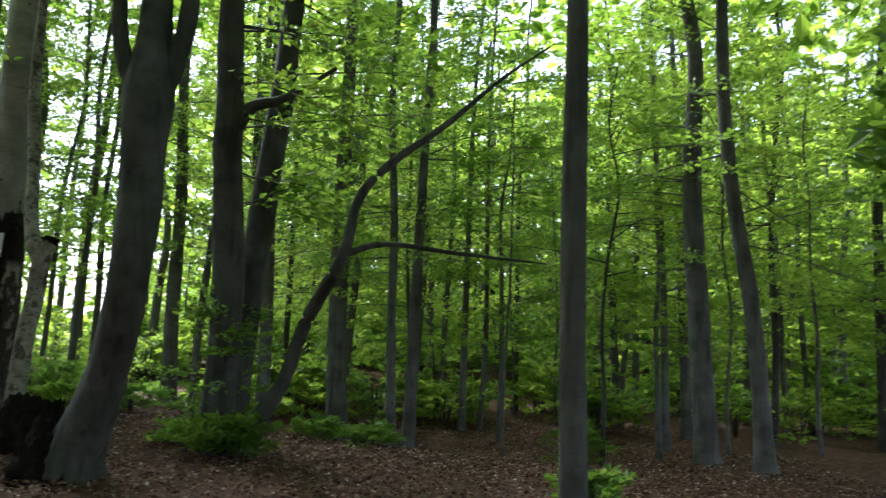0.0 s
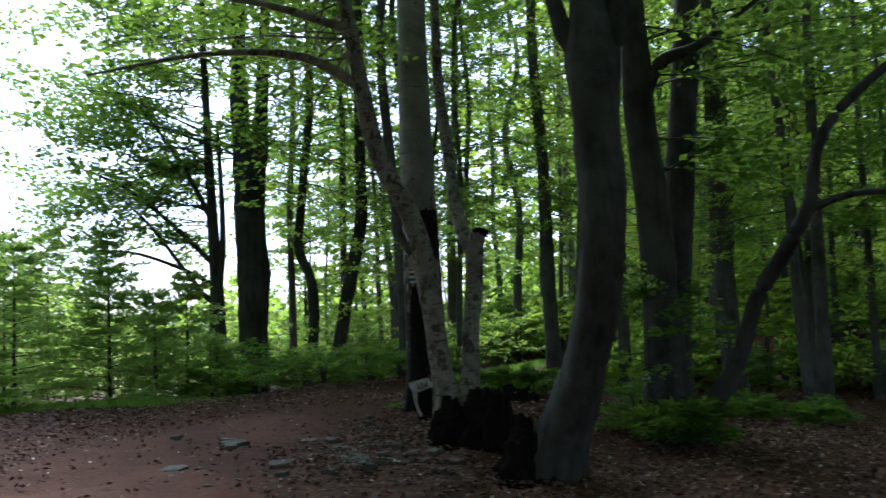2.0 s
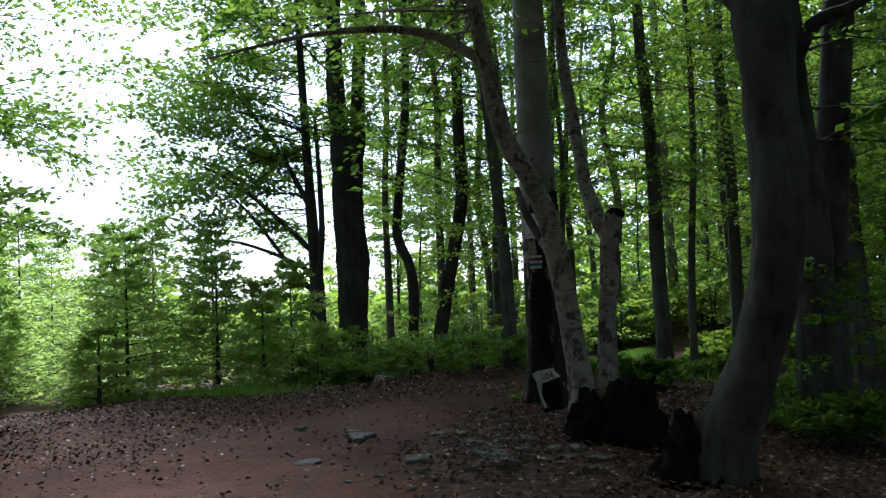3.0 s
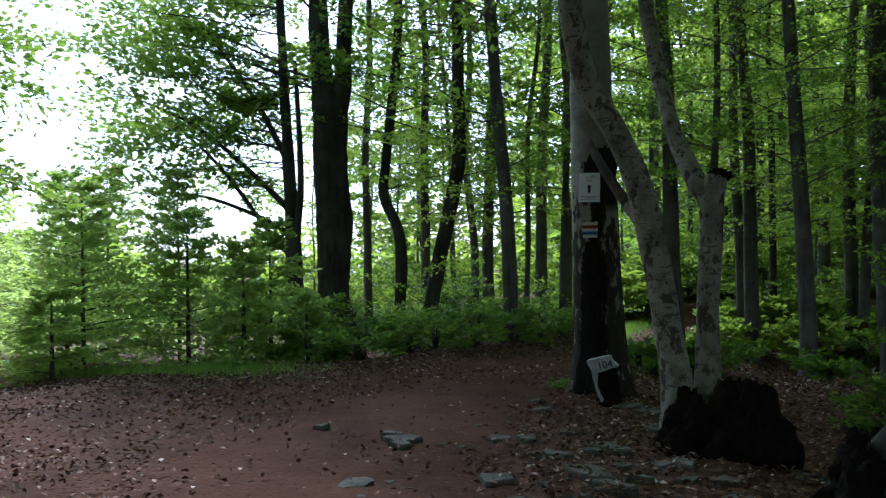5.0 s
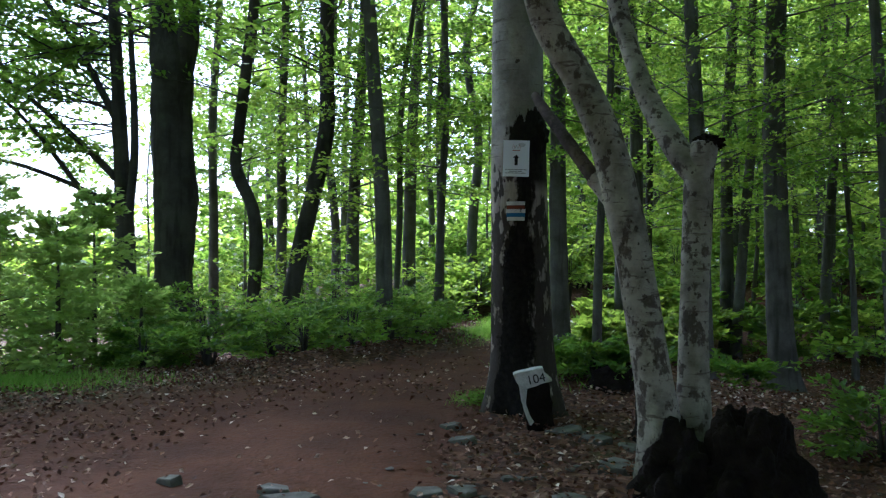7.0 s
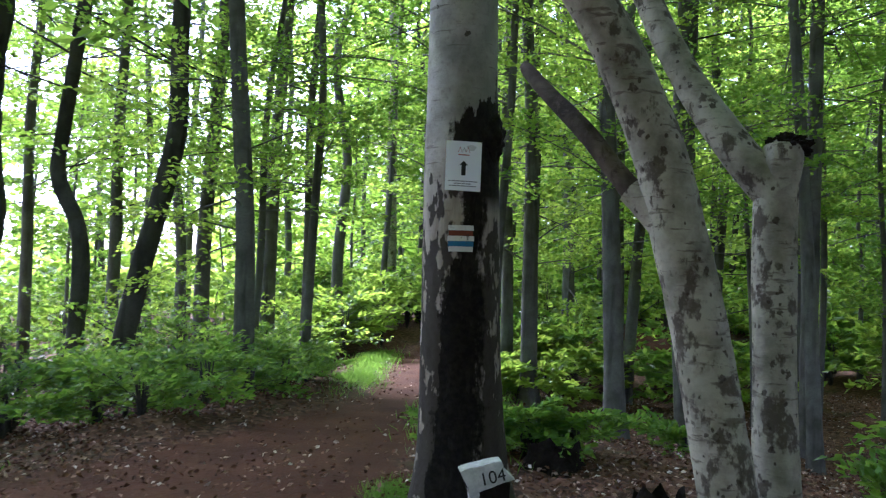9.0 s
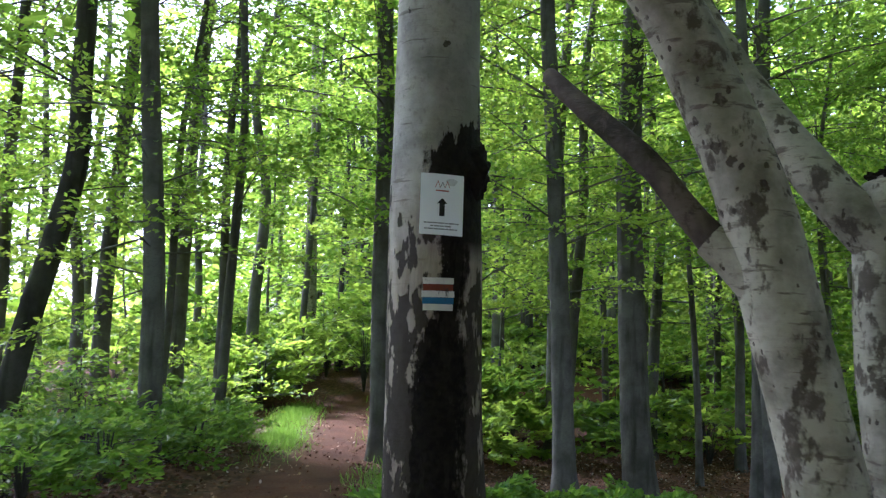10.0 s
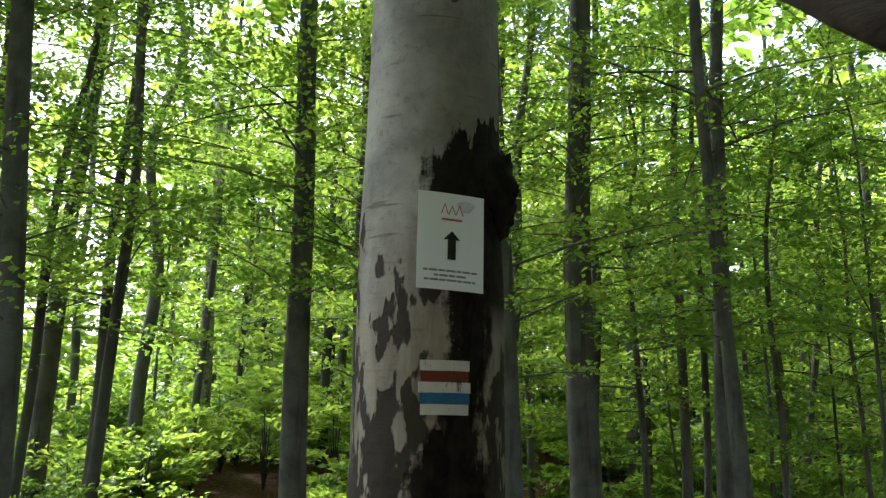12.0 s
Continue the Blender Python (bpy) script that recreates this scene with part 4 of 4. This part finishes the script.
def slab(x, y, long, wide, turn, seed, tilt=0.09):
    """A flat angular slab with chipped corners, lying in the litter."""
    rng = np.random.default_rng(seed)
    k = int(rng.integers(5, 7))
    a = (np.arange(k) + rng.uniform(-0.36, 0.36, k)) * 2 * math.pi / k
    r = rng.uniform(0.62, 1.25, k)
    bm = bmesh.new()
    rings = []
    for grow, z in ((1.08, -0.05), (1.05, 0.004), (0.98, 0.016), (0.86, 0.019)):
        rings.append([bm.verts.new((long / 2 * q * math.cos(b) * grow, wide / 2 * q * math.sin(b) * grow, z + rng.uniform(-0.004, 0.004))) for b, q in zip(a, r)])
    for lo, hi in zip(rings, rings[1:]):
        for i in range(k):
            bm.faces.new((lo[i], lo[(i + 1) % k], hi[(i + 1) % k], hi[i]))
    bm.faces.new(rings[-1])
    me = bpy.data.meshes.new("flat_stone")
    bm.to_mesh(me)
    bm.free()
    me.materials.append(STONE)
    ob = new("flat_stone", me)
    ob.location, ob.rotation_euler = (x, y, float(lie(x, y)) + 0.02), (rng.normal(0, tilt), rng.normal(0, tilt), turn)
    return tagged(ob, "large pale flat stone slab beside the path" if long > 0.38 else "flat grey stone slab half sunk in the leaf litter", "stone", "stones beside the path")


for k, (x, y, long, wide, turn) in enumerate([(-4.9, 6.95, 0.5, 0.3, -0.4), (-4.66, 6.72, 0.3, 0.14, -0.35), (-5.27, 7.28, 0.36, 0.22, 0.1), (-5.74, 7.66, 0.2, 0.2, 0.6), (-5.55, 7.72, 0.18, 0.16, 0), (-4.93, 7.72, 0.24, 0.26, 0.5), (-4.99, 7.5, 0.16, 0.14, 0), (-4.34, 7.5, 0.24, 0.34, 0.3),
                                             (-4.48, 7.3, 0.2, 0.18, 0), (-5.41, 6.57, 0.27, 0.18, 0.05), (-6.44, 7.35, 0.3, 0.16, 0.2), (-6.62, 7.48, 0.22, 0.14, -0.2), (-6.37, 7.2, 0.2, 0.12, 0.1), (-5.1, 9.45, 0.3, 0.2, 0.5), (-4.85, 9.3, 0.22, 0.2, 0.1), (-3.55, 7.7, 0.2, 0.12, 0),
                                             (-4.58, 9.1, 0.28, 0.2, -0.3), (-4.68, 8.6, 0.4, 0.3, 0.2), (-7.26, 7.47, 0.17, 0.1, 0), (-5.27, 8.05, 0.26, 0.1, 0.2), (-4.83, 7.62, 0.2, 0.16, 0.2), (-4.55, 6.95, 0.16, 0.12, 0), (-4.7, 7.15, 0.15, 0.12, 1), (-4.25, 7.05, 0.2, 0.14, 0.4), (-4.05, 7.2, 0.18, 0.12, 0),
                                             (-5.15, 6.2, 0.2, 0.14, 0.3), (-4.8, 6.4, 0.16, 0.1, 0), (-5.8, 8.9, 0.26, 0.16, 0.3), (-5.95, 9.3, 0.22, 0.14, 0.1), (-3.95, 6.8, 0.22, 0.14, 0.2), (-3.9, 9.87, 0.24, 0.16, 0.5)]):
    slab(x, y, long, wide, turn, 40 + k)
stone(-6.19, 6.17, 0.15, 1)
gen = np.random.default_rng(91)
for k in range(110):
    x, y = gen.uniform(-6.2, -3.6), gen.uniform(5.6, 9.6)
    stone(x, y, gen.uniform(0.02, 0.055), k, gen.uniform(0, 6))


def stump(x, y, r, h, seed, label, squash=1.0):
    t = thing("tree_stump", (x, y, float(lie(x, y)) - 0.06), label, "stump")
    rng = np.random.default_rng(seed)
    bm = bmesh.new()
    rings, sides = 9, 28
    ring = []
    for i in range(rings):
        u = i / (rings - 1)
        row = []
        for k in range(sides):
            a = 2 * math.pi * k / sides
            w = r * (1 + 0.55 * (1 - u) ** 3 * (0.6 + 0.5 * math.cos(4 * a + seed))) * (1 + 0.25 * noise.noise((math.cos(a) * 1.5 + seed, math.sin(a) * 1.5, u * 2)))
            top = h * u * (1 + (0.35 * noise.noise((math.cos(a) * 2, math.sin(a) * 2 + seed, 4)) if u > 0.6 else 0))
            row.append(bm.verts.new((w * math.cos(a), w * math.sin(a) * squash, top)))
        ring.append(row)
    for i in range(rings - 1):
        for k in range(sides):
            bm.faces.new((ring[i][k], ring[i][(k + 1) % sides], ring[i + 1][(k + 1) % sides], ring[i + 1][k])).smooth = True
    part("bole", bm, ROTTEN, t)
    bm = bmesh.new()
    c = bm.verts.new((0, 0, h * 0.8))
    row = [bm.verts.new((0.98 * v[0], 0.98 * v[1], v[2] - 0.01)) for v in [(r * math.cos(2 * math.pi * k / 28) * 0.97, r * math.sin(2 * math.pi * k / 28) * 0.97 * squash, h * (0.9 + 0.1 * noise.noise((k, seed, 1)))) for k in range(28)]]
    for k in range(28):
        bm.faces.new((c, row[k], row[(k + 1) % 28]))
    part("broken_top", bm, ROTTEN, t)
    return t


def dark_lump(seed, wide, deep, high, shift=(0, 0)):
    """An uneven dark mass, broad at its foot and narrower above."""
    bm = bmesh.new()
    bmesh.ops.create_icosphere(bm, subdivisions=5, radius=1)
    for v in bm.verts:
        d = v.co.normalized()
        r = 0.85 + 0.3 * noise.noise(d * 1.5 + Vector((seed, 0, 0))) + 0.24 * noise.noise(d * 3.6 + Vector((0, seed, 0))) + 0.1 * noise.noise(d * 9)
        taper = 1.12 - 0.42 * max(d.z, 0)
        v.co = Vector((shift[0] + wide * d.x * r * taper, shift[1] + deep * d.y * r * taper, high * d.z * r))
    for f in bm.faces:
        f.smooth = True
    return bm


root_mound = thing("root_mound", (-3.99, 7.97, float(lie(-3.99, 7.97)) + 0.1), "black rotten root mound at the foot of the twin beech", "root mound")
part("mound", dark_lump(2, 0.36, 0.22, 0.6), ROTTEN, root_mound)
part("mossy_root", dark_lump(6, 0.26, 0.2, 0.42, (-0.36, 0.02)), ROTTEN, root_mound)
# root mass in near-black: the shade at the crooked beech's foot is in its colour
foot_mound = thing("root_mound", (-3.27, 6.88, float(lie(-3.27, 6.88)) + 0.05), "low root mass blackened as shade beside the crooked beech", "root mound")
part("mound", dark_lump(9, 0.27, 0.25, 0.48), ROTTEN, foot_mound)
stump(-4.42, 9.42, 0.15, 0.42, 8, "mossy broken stump between two beeches")
stump(-4.75, 11.6, 0.22, 0.28, 11, "low near-black lump under a shrub")
for k, (x, y, h, w) in enumerate([(-4.95, 11.9, 0.4, 0.45), (-4.5, 12.05, 0.42, 0.48), (-5.45, 12.1, 0.4, 0.5), (-3.2, 13.4, 0.35, 0.5), (-1.7, 12.0, 0.3, 0.4), (-2.2, 9.0, 0.6, 0.5), (-2.4, 8.8, 0.45, 0.5), (-2.8, 9.6, 0.6, 0.6), (-0.9, 11.8, 0.3, 0.5), (1.6, 8.3, 0.3, 0.4), (1.3, 6.8, 0.3, 0.35), (2.6, 15.5, 0.8, 0.8)]):
    shrub(x, y, h, w, 24, 60, 0.078, 950 + k, LEAF, "bramble_shrub", "low dark green bramble spreading over dead leaves")


def make_grass(name, spots_, count, seed, label):
    rng = np.random.default_rng(seed)
    out = []
    for x0, y0, sx, sy, h in spots_:
        x, y = rng.normal(x0, sx, count), rng.normal(y0, sy, count)
        p = np.stack([x, y, lie(x, y)], 1)
        a = np.stack([rng.normal(0, 0.35, count), rng.normal(0, 0.35, count), np.ones(count)], 1)
        out.append(leaf_quads(p, a, h, rng, 1.0, 0.07))
    tagged(piece(name, leaf_mesh(name, np.concatenate(out)), GRASS), label, "grass", kind="stuff")


make_grass("grass", [(-7.12, 18.4, 0.17, 1.0, 0.13), (-7.25, 21.5, 0.2, 0.9, 0.14), (-10.9, 10.5, 0.7, 0.3, 0.13), (-12.3, 10.5, 0.9, 0.3, 0.15), (-5.92, 10.4, 0.1, 0.14, 0.05), (-5.4, 13.8, 0.25, 1.0, 0.15), (-5.1, 20, 0.3, 2, 0.2)], 2600, 41, "tufts of light green grass beside the path")


# ---- notice, waymark and numbered stone ----
def bent(x0, x1, z0, z1, lift, curve, cells=8):
    """A thin sheet, bowed back at its sides like the trunk beneath it."""
    bm = bmesh.new()
    rows = []
    for y in (lift, lift + 0.0012):
        rows.append([[bm.verts.new((x0 + (x1 - x0) * i / cells, curve * (x0 + (x1 - x0) * i / cells) ** 2 - y, z)) for i in range(cells + 1)] for z in (z0, z1)])
    back, front = rows
    for i in range(cells):
        bm.faces.new((front[0][i], front[0][i + 1], front[1][i + 1], front[1][i]))
        bm.faces.new((back[0][i + 1], back[0][i], back[1][i], back[1][i + 1]))
    for a, b in ((front[0], back[0]), (back[1], front[1])):
        for i in range(cells):
            bm.faces.new((b[i], b[i + 1], a[i + 1], a[i]))
    bm.normal_update()
    return bm


def outline(points, lift, thick=0.001):
    """A flat cut-out shape facing the viewer, from its corners."""
    bm = bmesh.new()
    f = bm.faces.new([bm.verts.new((x, -lift, z)) for x, z in points])
    bm.normal_update()
    if f.normal.y > 0:
        f.normal_flip()
    e = bmesh.ops.extrude_face_region(bm, geom=[f])
    for v in e["geom"]:
        if isinstance(v, bmesh.types.BMVert):
            v.co.y -= thick
    bm.normal_update()
    return bm


notice = thing("paper_notice", (-5.52, 9.858, 2.09), "white paper notice with a black arrow pinned to the trunk", "notice")
notice.rotation_euler = (radians(-4), radians(1.5), radians(9))
part("sheet", bent(-0.108, 0.108, -0.151, 0.151, 0.0, 0.5), PAPER, notice)
part("arrow", outline([(-0.013, -0.058), (0.013, -0.058), (0.013, 0.004), (0.026, 0.004), (0.0, 0.031), (-0.026, 0.004), (-0.013, 0.004)], 0.0025), INK, notice, "black arrow pointing up")
for x, h in ((-0.024, 0.036), (0.0, 0.03), (0.024, 0.034)):
    part("emblem", outline([(x - 0.013, 0.083), (x - 0.010, 0.083), (x, 0.083 + h - 0.006), (x + 0.010, 0.083), (x + 0.013, 0.083), (x, 0.083 + h)], 0.002), INK_RED if x else INK_GREY, notice, "small printed peak")
part("caption", bent(-0.033, 0.033, 0.064, 0.07, 0.0016, 0.5), INK_RED, notice, "tiny red printed line")
part("smudge", outline([(0.045 + 0.028 * math.cos(a) * (1 + 0.2 * math.sin(3 * a)), 0.112 + 0.018 * math.sin(a)) for a in np.linspace(0, 5.9, 16)], 0.0016, 0.0005), plain_mat("water_mark", (0.55, 0.56, 0.58), (0.72, 0.73, 0.75), 60, 0.6), notice, "grey damp smudge")
for z, x0, x1 in ((-0.093, -0.088, 0.088), (-0.108, -0.055, 0.05), (-0.122, -0.085, 0.08)):
    x = x0
    k = 0
    while x < x1 - 0.01:
        w = (0.014, 0.026, 0.02, 0.03)[k % 4]
        part("printed_word", bent(x, min(x + w, x1), z - 0.003, z + 0.003, 0.0016, 0.5, 2), INK_GREY, notice)
        x += w + 0.004
        k += 1

mark = thing("trail_waymark", (-5.527, 9.885, 1.655), "painted waymark of white, red and blue stripes on bark", "waymark")
mark.rotation_euler = (radians(-1.5), 0, radians(4))
for k, (m_, tag) in enumerate(((PAINT_FLAKY, "white"), (RED, "faded red"), (PAINT_FLAKY, "white"), (BLUE, "blue"), (PAINT_FLAKY, "white"))):
    z = 0.064 - 0.032 * k
    jag = 0.004 * math.sin(k * 2.1)
    part("stripe", bent(-0.077 + jag, 0.077 - jag, z - 0.0155, z + 0.0155, 0.012, 2.0), m_, mark, tag + " painted stripe")


def text_mesh(body, size):
    cu = bpy.data.curves.new("lettering", "FONT")
    cu.body, cu.size, cu.extrude, cu.align_x, cu.align_y = body, size, 0.001, "CENTER", "CENTER"
    ob = bpy.data.objects.new("lettering", cu)
    scene.collection.objects.link(ob)
    bpy.context.view_layer.update()
    me = bpy.data.meshes.new_from_object(ob.evaluated_get(bpy.context.evaluated_depsgraph_get()))
    bpy.data.objects.remove(ob)
    return me


def prism(points, front, back, seed, rough=0.006, round_=0.012):
    """A rough upright block cut to an outline in x and z, with worn edges."""
    bm = bmesh.new()
    rows = [[bm.verts.new((x, y, z)) for x, z in points] for y in (front, back)]
    n = len(points)
    bm.faces.new(rows[0])
    bm.faces.new(rows[1][::-1])
    for i in range(n):
        bm.faces.new((rows[0][(i + 1) % n], rows[0][i], rows[1][i], rows[1][(i + 1) % n]))
    bmesh.ops.recalc_face_normals(bm, faces=bm.faces[:])
    bmesh.ops.bevel(bm, geom=bm.edges[:], offset=round_, segments=2, affect="EDGES")
    bmesh.ops.triangulate(bm, faces=bm.faces[:])
    bmesh.ops.subdivide_edges(bm, edges=[e for e in bm.edges if e.calc_length() > 0.05], cuts=2)
    for v in bm.verts:
        v.co += Vector([noise.noise(v.co * 14 + Vector((seed + i * 5, 0, 0))) for i in range(3)]) * rough
    bm.normal_update()
    return bm


def numbered_stone(x, y, turn, size, number):
    t = thing("numbered_stone", (x, y, float(lie(x, y)) + 0.02), "tilted stone post with a white painted head and black number" if number else "small stone post with a white painted head", "marker stone")
    t.rotation_euler = (0, 0, radians(turn))
    t.scale = (size,) * 3
    part("body", prism([(-0.11, 0.37), (0.13, 0.345), (0.17, 0.1), (0.18, -0.1), (-0.03, -0.1), (-0.05, 0.12)], -0.085, 0.1, 3, 0.018), ROTTEN, t, "dark mossy stone foot")
    part("head", prism([(-0.145, 0.4), (-0.06, 0.427), (0.036, 0.45), (0.085, 0.46), (0.1, 0.415), (0.165, 0.36), (0.107, 0.345), (0.04, 0.315), (-0.024, 0.295), (-0.07, 0.27), (-0.105, 0.33)], -0.105, 0.02, 5, 0.007, 0.004), PAINT_GREY, t, "worn white paint on rough stone")
    part("stripe", prism([(-0.1, 0.33), (-0.03, 0.29), (-0.045, 0.17), (-0.02, 0.1), (0.02, 0.036), (-0.01, 0.0), (-0.045, 0.08), (-0.075, 0.18)], -0.1, 0.0, 8, 0.008, 0.006), PAINT_GREY, t, "white painted edge")
    if number:
        num = piece("number", text_mesh(number, 0.1), INK, t, "black painted number")
        num.location, num.rotation_euler = (0.035, -0.117, 0.372), (radians(90), radians(-13), 0)
    else:
        part("number", outline([(-0.03, 0.34), (0.06, 0.35), (0.06, 0.4), (-0.03, 0.39)], 0.115, 0.003), INK_GREY, t, "unreadable painted number")
    return t


numbered_stone(-5.37, 9.62, 8, 1.0, "104")
numbered_stone(-5.42, 14.2, -5, 0.62, "")
